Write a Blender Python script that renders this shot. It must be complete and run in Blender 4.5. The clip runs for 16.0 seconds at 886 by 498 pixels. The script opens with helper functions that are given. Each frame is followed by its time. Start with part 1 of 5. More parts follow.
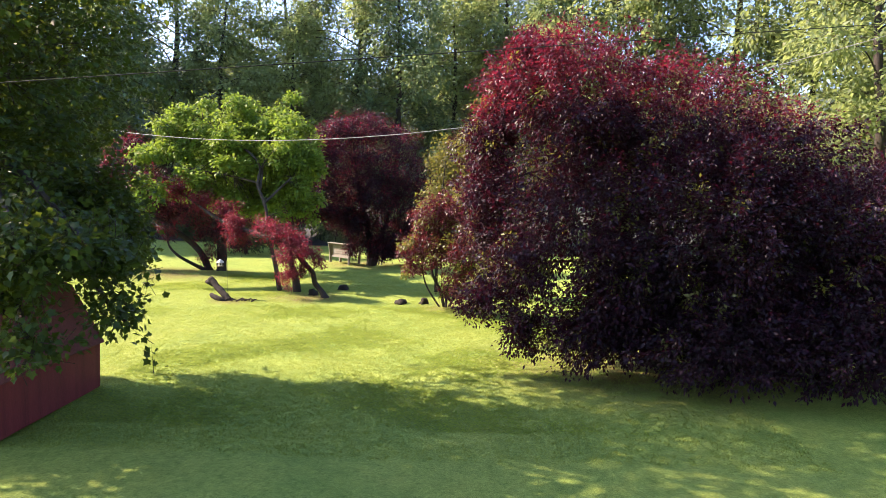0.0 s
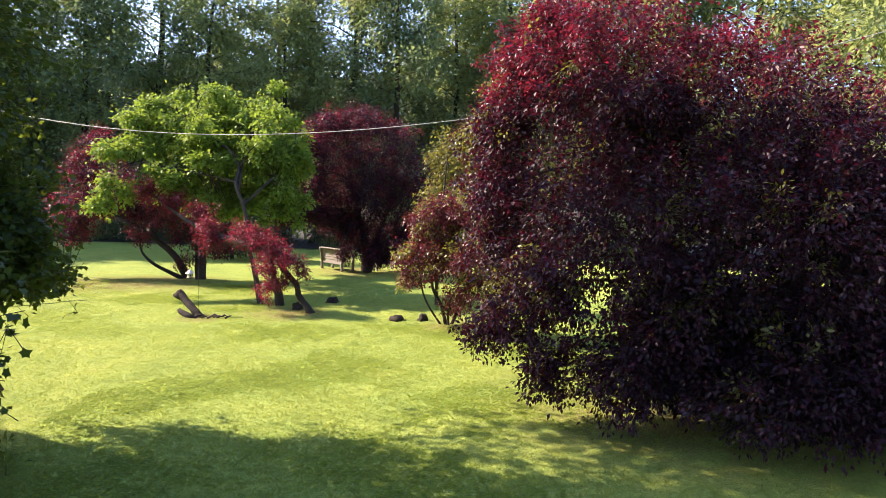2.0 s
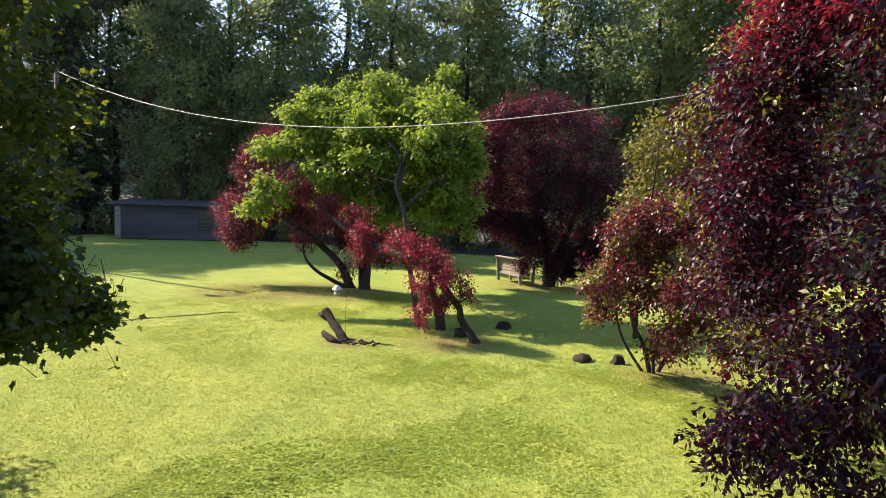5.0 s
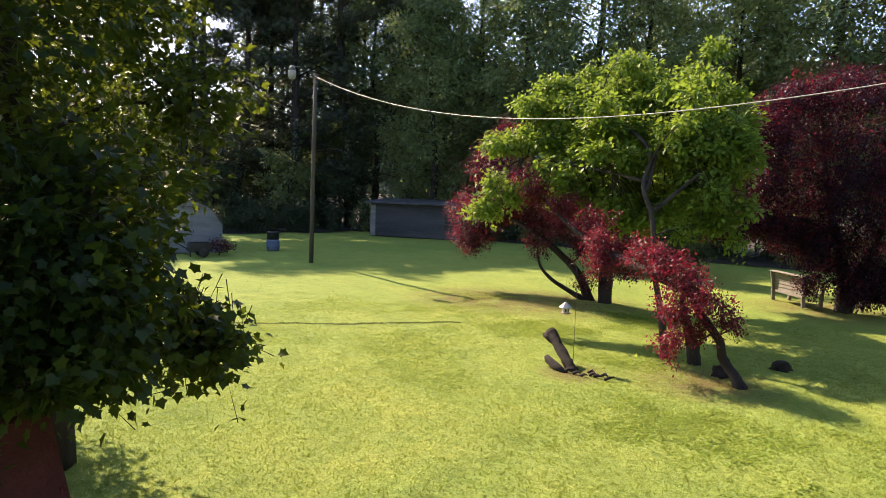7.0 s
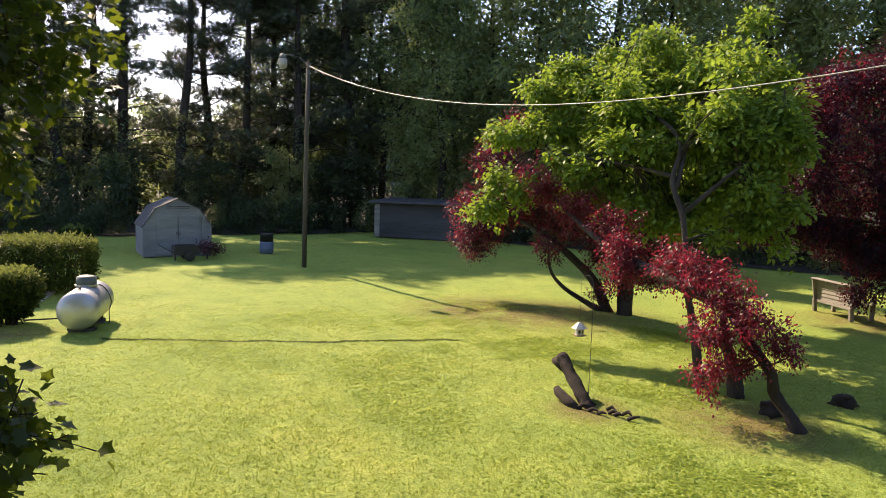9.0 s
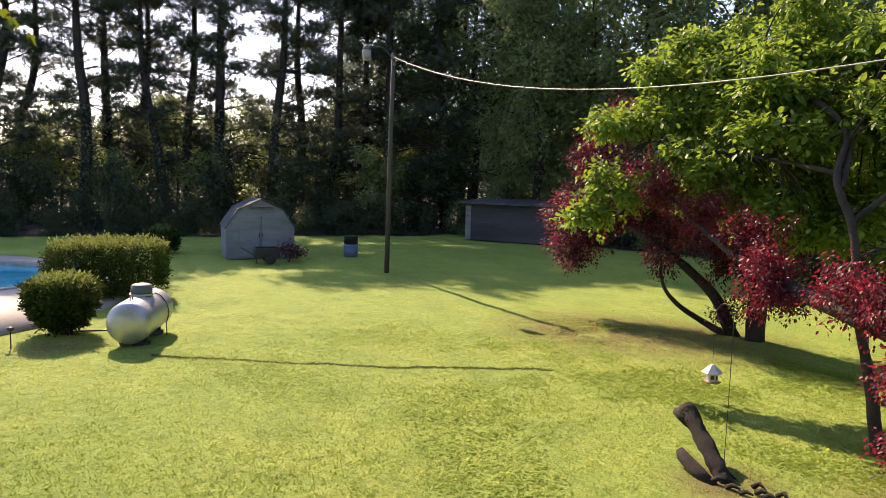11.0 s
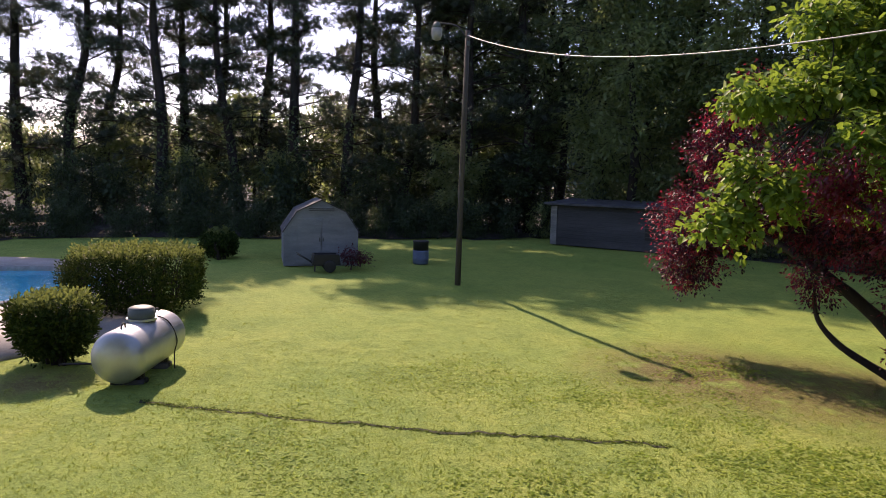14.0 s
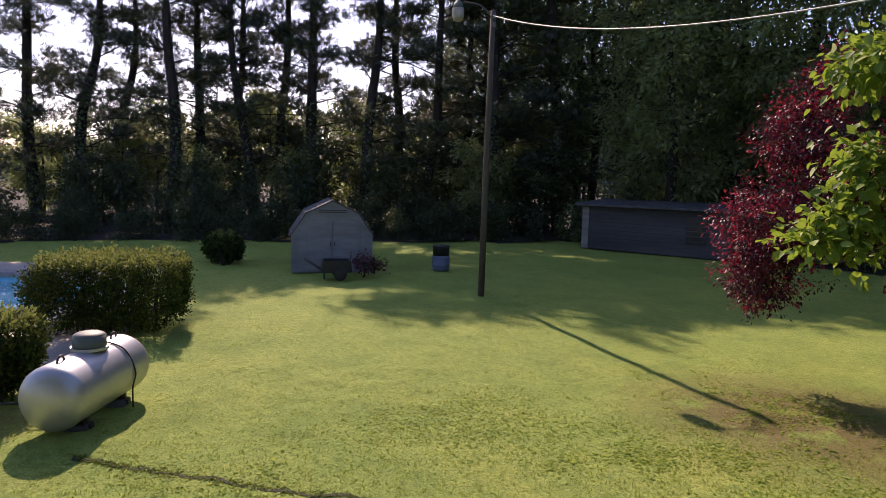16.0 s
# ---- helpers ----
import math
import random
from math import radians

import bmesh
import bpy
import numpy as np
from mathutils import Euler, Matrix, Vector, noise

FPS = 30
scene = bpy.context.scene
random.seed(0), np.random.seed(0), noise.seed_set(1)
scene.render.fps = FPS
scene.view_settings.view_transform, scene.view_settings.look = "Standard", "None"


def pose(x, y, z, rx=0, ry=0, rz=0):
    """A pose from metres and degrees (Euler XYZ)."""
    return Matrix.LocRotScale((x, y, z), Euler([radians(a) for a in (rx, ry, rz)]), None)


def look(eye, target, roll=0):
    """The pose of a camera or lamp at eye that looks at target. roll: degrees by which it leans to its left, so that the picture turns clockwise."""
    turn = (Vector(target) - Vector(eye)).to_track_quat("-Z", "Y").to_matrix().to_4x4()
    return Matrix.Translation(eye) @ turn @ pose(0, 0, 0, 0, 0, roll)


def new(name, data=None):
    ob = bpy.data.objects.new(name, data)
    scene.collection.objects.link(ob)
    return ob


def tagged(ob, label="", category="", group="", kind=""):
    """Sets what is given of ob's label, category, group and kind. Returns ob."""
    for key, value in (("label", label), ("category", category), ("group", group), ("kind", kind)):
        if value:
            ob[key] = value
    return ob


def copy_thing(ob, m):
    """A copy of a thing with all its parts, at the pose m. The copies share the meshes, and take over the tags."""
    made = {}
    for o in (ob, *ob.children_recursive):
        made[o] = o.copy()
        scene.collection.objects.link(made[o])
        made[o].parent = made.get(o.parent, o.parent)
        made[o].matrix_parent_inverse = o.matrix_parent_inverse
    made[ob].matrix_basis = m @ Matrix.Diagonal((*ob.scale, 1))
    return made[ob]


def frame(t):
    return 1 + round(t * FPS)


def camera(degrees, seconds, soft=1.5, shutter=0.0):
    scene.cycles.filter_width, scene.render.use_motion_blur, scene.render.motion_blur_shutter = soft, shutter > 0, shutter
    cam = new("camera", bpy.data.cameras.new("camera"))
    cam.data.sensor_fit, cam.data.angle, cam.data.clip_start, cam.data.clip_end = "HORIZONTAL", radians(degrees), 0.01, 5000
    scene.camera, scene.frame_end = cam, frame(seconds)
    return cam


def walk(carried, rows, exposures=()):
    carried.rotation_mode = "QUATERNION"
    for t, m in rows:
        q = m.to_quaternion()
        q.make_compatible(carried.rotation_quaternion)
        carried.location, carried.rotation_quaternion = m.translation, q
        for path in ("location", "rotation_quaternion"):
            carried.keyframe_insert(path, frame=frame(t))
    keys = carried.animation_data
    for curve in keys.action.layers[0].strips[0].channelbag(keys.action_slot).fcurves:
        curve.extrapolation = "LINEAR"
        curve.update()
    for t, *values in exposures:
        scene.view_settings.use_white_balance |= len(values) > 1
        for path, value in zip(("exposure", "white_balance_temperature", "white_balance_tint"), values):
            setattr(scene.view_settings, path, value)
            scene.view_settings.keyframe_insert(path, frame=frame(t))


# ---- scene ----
cam = camera(66.7, 16.0, soft=0.9)
METRES, EYE, TILT, LEAN, TURN = 18.53, 3.15, 0.0, 0.0, 0.0
ROWS = [
    (0.0, 0.0, 0.0, 0.0, 0.12, -4.26, -1.68),
    (0.5, -0.0004, 0.0343, 0.0009, 0.09, -4.27, -1.68),
    (1.0, -0.0012, 0.0683, 0.0012, 0.07, -4.3, -1.66),
    (1.5, -0.0011, 0.1027, 0.0023, 0.05, -4.3, -1.66),
    (2.0, -0.0018, 0.1366, 0.0033, 0.16, -4.32, -1.63),
    (2.5, -0.0034, 0.1718, 0.0038, 3.05, -4.38, -1.65),
    (3.0, -0.0043, 0.2068, 0.0045, 4.11, -4.4, -1.7),
    (3.2, -0.0049, 0.2207, 0.0048, 4.32, -4.42, -1.7),
    (5.3, -0.0205, 0.3628, 0.0071, 19.5, -4.83, -1.75),
    (5.5, -0.0229, 0.3755, 0.0074, 21.96, -4.89, -1.76),
    (6.0, -0.0301, 0.4063, 0.008, 27.83, -5.11, -1.79),
    (6.5, -0.0389, 0.4358, 0.008, 33.19, -5.28, -1.77),
    (7.0, -0.0488, 0.4637, 0.0081, 37.35, -5.43, -1.78),
    (7.5, -0.0596, 0.4913, 0.0076, 38.18, -5.46, -1.81),
    (8.0, -0.073, 0.5183, 0.0068, 38.14, -5.48, -1.8),
    (8.5, -0.0872, 0.5446, 0.0061, 38.15, -5.47, -1.73),
    (9.0, -0.1023, 0.5712, 0.0049, 38.6, -5.48, -1.69),
    (9.5, -0.1188, 0.5971, 0.005, 40.0, -5.54, -1.64),
    (9.7, -0.1259, 0.6068, 0.005, 41.19, -5.56, -1.64),
    (11.8, -0.2023, 0.6999, 0.004, 48.98, -5.8, -1.61),
    (12.0, -0.2103, 0.7084, 0.0039, 49.59, -5.82, -1.61),
    (12.5, -0.2307, 0.7299, 0.0036, 51.81, -5.87, -1.57),
    (13.0, -0.2513, 0.7514, 0.0033, 52.72, -5.89, -1.55),
    (13.5, -0.2724, 0.7719, 0.0029, 52.78, -5.9, -1.51),
    (14.0, -0.2946, 0.7915, 0.0025, 54.02, -5.93, -1.5),
    (14.5, -0.3173, 0.8105, 0.002, 55.94, -5.99, -1.47),
    (15.0, -0.3397, 0.8296, 0.0014, 56.19, -5.99, -1.47),
    (15.5, -0.3629, 0.8474, 0.0007, 56.17, -5.98, -1.46),
    (16.0, -0.3866, 0.8645, -0.0001, 56.16, -5.97, -1.43),
]
EXPOSURES = [(0.0, 1.95, 5900, 27), (3.0, 1.78, 5900, 27), (6.0, 1.5, 6150, 24), (9.0, 1.38, 6400, 24), (12.0, 1.22, 6300, 28), (13.5, 0.95, 6100, 33), (15.0, 0.66, 6000, 38), (16.0, 0.64, 6000, 38)]
walk(cam, [(t, pose(0, 0, EYE, TILT, LEAN, TURN) @ pose(METRES * x, METRES * y, METRES * z, 90 + pitch, roll, yaw)) for t, x, y, z, yaw, pitch, roll in ROWS], EXPOSURES)

# ---- sky and sun ----
SUN_DIR = Vector((-0.967 * math.cos(radians(37)), 0.254 * math.cos(radians(37)), math.sin(radians(37))))
world = bpy.data.worlds.new("world")
scene.world = world
world.use_nodes = True
wn = world.node_tree.nodes
sky = wn.new("ShaderNodeTexSky")
sky.sky_type = "NISHITA"
sky.sun_disc = False
sky.sun_elevation = radians(37)
sky.sun_rotation = math.atan2(SUN_DIR.x, SUN_DIR.y)
sky.dust_density = 1.0
world.node_tree.links.new(sky.outputs[0], wn["Background"].inputs[0])
wn["Background"].inputs[1].default_value = 0.115
sun = new("sun", bpy.data.lights.new("sun", "SUN"))
sun.data.energy, sun.data.angle, sun.data.color = 5.0, radians(0.53), (1.0, 0.79, 0.50)
sun.matrix_world = look(SUN_DIR * 60, (0, 0, 0))


# ---- materials ----
def shader(name):
    m = bpy.data.materials.new(name)
    m.use_nodes = True
    nt = m.node_tree
    return m, nt, nt.nodes, nt.links, nt.nodes["Principled BSDF"]


def ramp(nodes, stops):
    r = nodes.new("ShaderNodeValToRGB")
    r.color_ramp.elements[0].position, r.color_ramp.elements[0].color = stops[0][0], (*stops[0][1], 1)
    r.color_ramp.elements[1].position, r.color_ramp.elements[1].color = stops[-1][0], (*stops[-1][1], 1)
    for p, c in stops[1:-1]:
        e = r.color_ramp.elements.new(p)
        e.color = (*c, 1)
    return r


def noise_node(nodes, links, scale, detail=4.0, rough=0.55, stretch=None, coord="Object"):
    tc = nodes.new("ShaderNodeTexCoord")
    n = nodes.new("ShaderNodeTexNoise")
    n.inputs["Scale"].default_value, n.inputs["Detail"].default_value, n.inputs["Roughness"].default_value = scale, detail, rough
    if stretch:
        mp = nodes.new("ShaderNodeMapping")
        mp.inputs["Scale"].default_value = stretch
        links.new(tc.outputs[coord], mp.inputs[0])
        links.new(mp.outputs[0], n.inputs["Vector"])
    else:
        links.new(tc.outputs[coord], n.inputs["Vector"])
    return n


def mixed(nodes, links, a, b, fac, mode="MIX"):
    m = nodes.new("ShaderNodeMix")
    m.data_type, m.blend_type = "RGBA", mode
    for sock, v in ((m.inputs[0], fac), (m.inputs[6], a), (m.inputs[7], b)):
        if isinstance(v, bpy.types.NodeSocket):
            links.new(v, sock)
        elif isinstance(v, tuple):
            sock.default_value = (*v, 1)
        else:
            sock.default_value = v
    return m.outputs[2]


def surface(name, dark, light, scale=3.0, fine=40.0, rough=0.8, metal=0.0, bump=0.3, stretch=None, bump_dist=0.01, grain=1.0):
    """A worn surface of two tones, with coarse stains and fine grain."""
    m, nt, nodes, links, bsdf = shader(name)
    a = noise_node(nodes, links, scale, 5, 0.6, stretch)
    b = noise_node(nodes, links, fine, 4, 0.6, stretch)
    r = ramp(nodes, [(0.3, dark), (0.7, light)])
    links.new(a.outputs[0], r.inputs[0])
    r2 = ramp(nodes, [(0.25, (1 - 0.28 * grain,) * 3), (0.75, (1 + 0.15 * grain,) * 3)])
    links.new(b.outputs[0], r2.inputs[0])
    links.new(mixed(nodes, links, r.outputs[0], r2.outputs[0], 1.0, "MULTIPLY"), bsdf.inputs["Base Color"])
    bsdf.inputs["Roughness"].default_value, bsdf.inputs["Metallic"].default_value = rough, metal
    bp = nodes.new("ShaderNodeBump")
    bp.inputs["Strength"].default_value, bp.inputs["Distance"].default_value = bump, bump_dist
    links.new(b.outputs[0], bp.inputs["Height"])
    links.new(bp.outputs[0], bsdf.inputs["Normal"])
    return m


def foliage(name, tones, through_colour, glow=0.45, rough=0.45, spec=0.5, patch=0.6):
    """Leaves: tone by leaf and by clump, waxy face, light shining through the blade."""
    m, nt, nodes, links, bsdf = shader(name)
    geo = nodes.new("ShaderNodeNewGeometry")
    n = noise_node(nodes, links, patch, 3)
    add = nodes.new("ShaderNodeMath")
    add.operation = "MULTIPLY_ADD"
    add.inputs[1].default_value = 0.55
    half = nodes.new("ShaderNodeMath")
    half.operation = "MULTIPLY"
    half.inputs[1].default_value = 0.5
    links.new(n.outputs[0], half.inputs[0])
    links.new(geo.outputs["Random Per Island"], add.inputs[0])
    links.new(half.outputs[0], add.inputs[2])
    k = len(tones)
    r = ramp(nodes, [(0.12 + 0.72 * i / (k - 1), c) for i, c in enumerate(tones)])
    links.new(add.outputs[0], r.inputs[0])
    links.new(r.outputs[0], bsdf.inputs["Base Color"])
    bsdf.inputs["Roughness"].default_value = rough
    bsdf.inputs["Specular IOR Level"].default_value = spec
    tr = nodes.new("ShaderNodeBsdfTranslucent")
    links.new(mixed(nodes, links, r.outputs[0], through_colour, 0.65), tr.inputs[0])
    mix = nodes.new("ShaderNodeMixShader")
    mix.inputs[0].default_value = glow
    links.new(bsdf.outputs[0], mix.inputs[1])
    links.new(tr.outputs[0], mix.inputs[2])
    links.new(mix.outputs[0], nodes["Material Output"].inputs[0])
    return m


M_MAPLE = foliage("maple_leaf", [(0.007, 0.018, 0.008), (0.015, 0.038, 0.012), (0.032, 0.070, 0.018)], (0.36, 0.46, 0.03), 0.24, 0.5, 0.25)
M_DOGWOOD = foliage("dogwood_leaf", [(0.046, 0.108, 0.021), (0.112, 0.196, 0.032), (0.23, 0.31, 0.048)], (0.42, 0.59, 0.05), 0.33, 0.55, 0.25)
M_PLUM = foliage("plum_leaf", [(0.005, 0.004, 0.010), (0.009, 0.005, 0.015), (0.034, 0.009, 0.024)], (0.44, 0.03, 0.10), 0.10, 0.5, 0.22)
M_PLUM_DARK = foliage("dusky_plum_leaf", [(0.006, 0.0045, 0.012), (0.012, 0.007, 0.020), (0.035, 0.010, 0.024)], (0.40, 0.03, 0.08), 0.07, 0.42, 0.45)
# Sunlight through the great plum's top is put into this redder leaf colour.
M_CRIMSON = foliage("crimson_sunlit_leaf", [(0.010, 0.005, 0.012), (0.026, 0.007, 0.017), (0.080, 0.015, 0.032)], (0.62, 0.04, 0.09), 0.24, 0.46, 0.35)
M_RED = foliage("red_leaf", [(0.024, 0.006, 0.012), (0.070, 0.011, 0.022), (0.16, 0.026, 0.044)], (0.58, 0.04, 0.085), 0.30, 0.5, 0.35)
M_BRONZE = foliage("bronze_leaf", [(0.018, 0.006, 0.012), (0.045, 0.011, 0.019), (0.095, 0.024, 0.034)], (0.42, 0.045, 0.065), 0.24, 0.42, 0.4)
M_OLIVE = foliage("olive_leaf", [(0.04, 0.05, 0.014), (0.08, 0.086, 0.022), (0.13, 0.125, 0.03)], (0.40, 0.38, 0.05), 0.34)
# hedge sides coloured dark for shade, new growth on top light for sun
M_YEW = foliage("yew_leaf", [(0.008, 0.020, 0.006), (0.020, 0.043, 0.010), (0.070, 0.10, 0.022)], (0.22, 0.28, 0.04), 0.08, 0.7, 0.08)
M_YEW_TIP = foliage("yew_sunlit_new_growth", [(0.04, 0.065, 0.018), (0.075, 0.11, 0.03), (0.13, 0.165, 0.05)], (0.36, 0.42, 0.10), 0.3, 0.6, 0.15)
# Sun and shade on the woods are put into these two leaf tones.
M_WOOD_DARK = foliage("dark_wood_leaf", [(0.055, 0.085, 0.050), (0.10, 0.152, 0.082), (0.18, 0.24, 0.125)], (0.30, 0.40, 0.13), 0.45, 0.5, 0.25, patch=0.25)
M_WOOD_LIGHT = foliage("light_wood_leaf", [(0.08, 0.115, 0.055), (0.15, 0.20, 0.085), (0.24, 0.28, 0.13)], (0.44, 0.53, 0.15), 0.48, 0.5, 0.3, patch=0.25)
M_SHRUB = foliage("shrub_leaf", [(0.020, 0.034, 0.018), (0.040, 0.064, 0.030), (0.075, 0.105, 0.048)], (0.14, 0.20, 0.05), 0.2, 0.5, 0.25, patch=0.4)
M_PINE = foliage("pine_needle", [(0.016, 0.026, 0.014), (0.030, 0.046, 0.024), (0.055, 0.074, 0.038)], (0.11, 0.13, 0.05), 0.2, patch=0.3)
M_BARK = surface("bark", (0.016, 0.013, 0.011), (0.055, 0.044, 0.037), 2.5, 26, 0.95, 0, 0.9, (1, 1, 0.3), 0.03)
M_BARK_BROWN = surface("brown_bark", (0.022, 0.018, 0.014), (0.070, 0.056, 0.042), 3, 30, 0.95, 0, 0.8, (1, 1, 0.4), 0.02)
# the lawn groove's shade is put into this dark turf colour
M_GROOVE = surface("shaded_turf_groove", (0.018, 0.022, 0.008), (0.050, 0.058, 0.018), 6, 60, 0.97, 0, 0.8, None, 0.02)
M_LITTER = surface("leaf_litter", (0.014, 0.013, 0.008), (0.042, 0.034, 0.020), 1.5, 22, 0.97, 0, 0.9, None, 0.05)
M_TANK = surface("silver_paint", (0.42, 0.43, 0.45), (0.52, 0.53, 0.55), 1.6, 24, 0.42, 0.6, 0.02, grain=0.18)
M_DOME = surface("grey_green_steel", (0.085, 0.105, 0.10), (0.13, 0.155, 0.145), 3, 30, 0.6, 0.1, 0.1, grain=0.4)
M_STEEL = surface("dark_steel", (0.05, 0.05, 0.05), (0.11, 0.11, 0.11), 6, 60, 0.5, 0.7, 0.1)
M_BLOCK = surface("concrete_block", (0.25, 0.24, 0.22), (0.42, 0.40, 0.37), 4, 60, 0.9, 0, 0.5)
M_DECK = surface("pool_concrete", (0.36, 0.325, 0.28), (0.50, 0.46, 0.40), 0.9, 35, 0.85, 0, 0.25)
M_LINER = surface("blue_pool_liner", (0.05, 0.50, 0.80), (0.10, 0.62, 0.88), 0.6, 12, 0.5, 0, 0.05)
M_SIDING = surface("grey_painted_siding", (0.19, 0.20, 0.22), (0.28, 0.29, 0.31), 1.2, 30, 0.7, 0, 0.15, (1, 1, 4))
M_SHINGLE = surface("dark_shingle", (0.05, 0.05, 0.055), (0.12, 0.12, 0.125), 2, 50, 0.9, 0, 0.5)
M_OLDWOOD = surface("weathered_board", (0.040, 0.039, 0.040), (0.095, 0.092, 0.09), 1.4, 28, 0.9, 0, 0.5, (0.12, 1, 1))
M_DARKWIN = surface("dark_opening", (0.006, 0.006, 0.007), (0.02, 0.02, 0.022), 2, 20, 0.3, 0, 0.05)
M_BENCH = surface("weathered_bench_wood", (0.16, 0.15, 0.135), (0.30, 0.285, 0.255), 2, 30, 0.85, 0, 0.3, (0.4, 3, 3))
M_POLE = surface("weathered_pole", (0.05, 0.042, 0.034), (0.13, 0.108, 0.088), 1.5, 35, 0.92, 0, 0.5, (1, 1, 0.1))
M_BLUE = surface("blue_plastic", (0.11, 0.15, 0.25), (0.17, 0.22, 0.33), 2, 25, 0.5, 0, 0.05)
M_BLACK = surface("black_plastic", (0.012, 0.012, 0.013), (0.03, 0.03, 0.032), 4, 30, 0.55, 0, 0.1)
M_REDPAINT = surface("red_barn_paint", (0.11, 0.014, 0.020), (0.19, 0.027, 0.035), 1.5, 30, 0.75, 0, 0.3, (3, 3, 0.3))
M_REDROOF = surface("brown_red_shingle", (0.09, 0.022, 0.025), (0.16, 0.045, 0.045), 3, 45, 0.9, 0, 0.5)
M_WIRE = surface("pale_cable", (0.34, 0.34, 0.33), (0.48, 0.48, 0.46), 3, 20, 0.5, 0.2, 0.05)
M_CABLE = surface("black_cable", (0.01, 0.01, 0.01), (0.025, 0.025, 0.025), 3, 20, 0.6, 0, 0.05)
M_CUT = surface("cut_wood", (0.20, 0.13, 0.07), (0.34, 0.24, 0.14), 6, 60, 0.9, 0, 0.4)
M_ROTTEN = surface("rotten_wood", (0.010, 0.008, 0.006), (0.036, 0.027, 0.020), 5, 50, 0.95, 0, 0.9, None, 0.02)
M_WHITE = surface("white_feeder_paint", (0.45, 0.44, 0.41), (0.64, 0.62, 0.58), 8, 60, 0.5, 0, 0.1)


def glass_material(name, colour, rough=0.02, ior=1.45):
    m, nt, nodes, links, b = shader(name)
    b.inputs["Base Color"].default_value = (*colour, 1)
    b.inputs["Roughness"].default_value, b.inputs["IOR"].default_value = rough, ior
    b.inputs["Transmission Weight"].default_value = 1.0
    return m, nodes, links, b


M_WATER, wnodes, wlinks, wb = glass_material("water", (0.88, 0.98, 1.0), 0.03, 1.33)
wv = noise_node(wnodes, wlinks, 1.6, 3)
wbump = wnodes.new("ShaderNodeBump")
wbump.inputs["Strength"].default_value, wbump.inputs["Distance"].default_value = 0.35, 0.05
wlinks.new(wv.outputs[0], wbump.inputs["Height"])
wlinks.new(wbump.outputs[0], wb.inputs["Normal"])


def lawn_material():
    m, nt, nodes, links, bsdf = shader("mown_lawn")
    big = noise_node(nodes, links, 0.16, 4, 0.6)
    mid = noise_node(nodes, links, 0.9, 5, 0.65)
    fine = noise_node(nodes, links, 11.0, 6, 0.78)
    blade = noise_node(nodes, links, 27.0, 4, 0.75)
    r = ramp(nodes, [(0.28, (0.138, 0.205, 0.048)), (0.46, (0.188, 0.255, 0.058)), (0.62, (0.232, 0.286, 0.066)), (0.80, (0.250, 0.276, 0.070))])
    links.new(mid.outputs[0], r.inputs[0])
    r0 = ramp(nodes, [(0.36, (0.80, 0.92, 0.80)), (0.64, (1.10, 1.05, 1.0))])
    links.new(big.outputs[0], r0.inputs[0])
    c = mixed(nodes, links, r.outputs[0], r0.outputs[0], 1.0, "MULTIPLY")
    # tufts with darker gaps between them
    tuft = noise_node(nodes, links, 5.5, 5, 0.7)
    rt = ramp(nodes, [(0.33, (0.62, 0.74, 0.62)), (0.45, (0.92, 0.95, 0.92)), (0.60, (1.06, 1.04, 1.02)), (0.72, (1.18, 1.10, 1.02))])
    links.new(tuft.outputs[0], rt.inputs[0])
    c = mixed(nodes, links, c, rt.outputs[0], 0.8, "MULTIPLY")
    r2 = ramp(nodes, [(0.34, (0.60, 0.66, 0.56)), (0.5, (1.0, 1.0, 1.0)), (0.68, (1.26, 1.22, 1.12))])
    links.new(blade.outputs[0], r2.inputs[0])
    c = mixed(nodes, links, c, r2.outputs[0], 1.0, "MULTIPLY")
    r1 = ramp(nodes, [(0.30, (0.72, 0.78, 0.72)), (0.47, (0.97, 0.98, 0.96)), (0.68, (1.10, 1.09, 1.05))])
    links.new(fine.outputs[0], r1.inputs[0])
    c = mixed(nodes, links, c, r1.outputs[0], 1.0, "MULTIPLY")
    # bare earth under the plums and beside the tank
    tc = nodes.new("ShaderNodeTexCoord")
    for (px, py), rad in (((-11.9, 25.0), 2.3), ((-9.8, 26.2), 2.4), ((-4.2, 20.6), 1.3), ((-17.0, 15.6), 0.9), ((3.8, 13.0), 3.2), ((-6.2, 19.6), 0.7), ((-3.6, 31.0), 2.2), ((0.6, 19.4), 1.3)):
        d = nodes.new("ShaderNodeVectorMath")
        d.operation = "DISTANCE"
        d.inputs[1].default_value = (px, py, 0)
        links.new(tc.outputs["Object"], d.inputs[0])
        mr = nodes.new("ShaderNodeMapRange")
        mr.inputs[1].default_value, mr.inputs[2].default_value = rad * 1.15, rad * 0.3
        links.new(d.outputs["Value"], mr.inputs[0])
        k = nodes.new("ShaderNodeMath")
        k.operation = "MULTIPLY"
        links.new(mr.outputs[0], k.inputs[0])
        rr = ramp(nodes, [(0.34, (0, 0, 0)), (0.50, (1, 1, 1))])
        links.new(noise_node(nodes, links, 1.8, 6, 0.7).outputs[0], rr.inputs[0])
        links.new(rr.outputs[0], k.inputs[1])
        c = mixed(nodes, links, c, (0.098, 0.064, 0.034), k.outputs[0])
    links.new(c, bsdf.inputs["Base Color"])
    bsdf.inputs["Roughness"].default_value = 0.9
    bsdf.inputs["Specular IOR Level"].default_value = 0.2
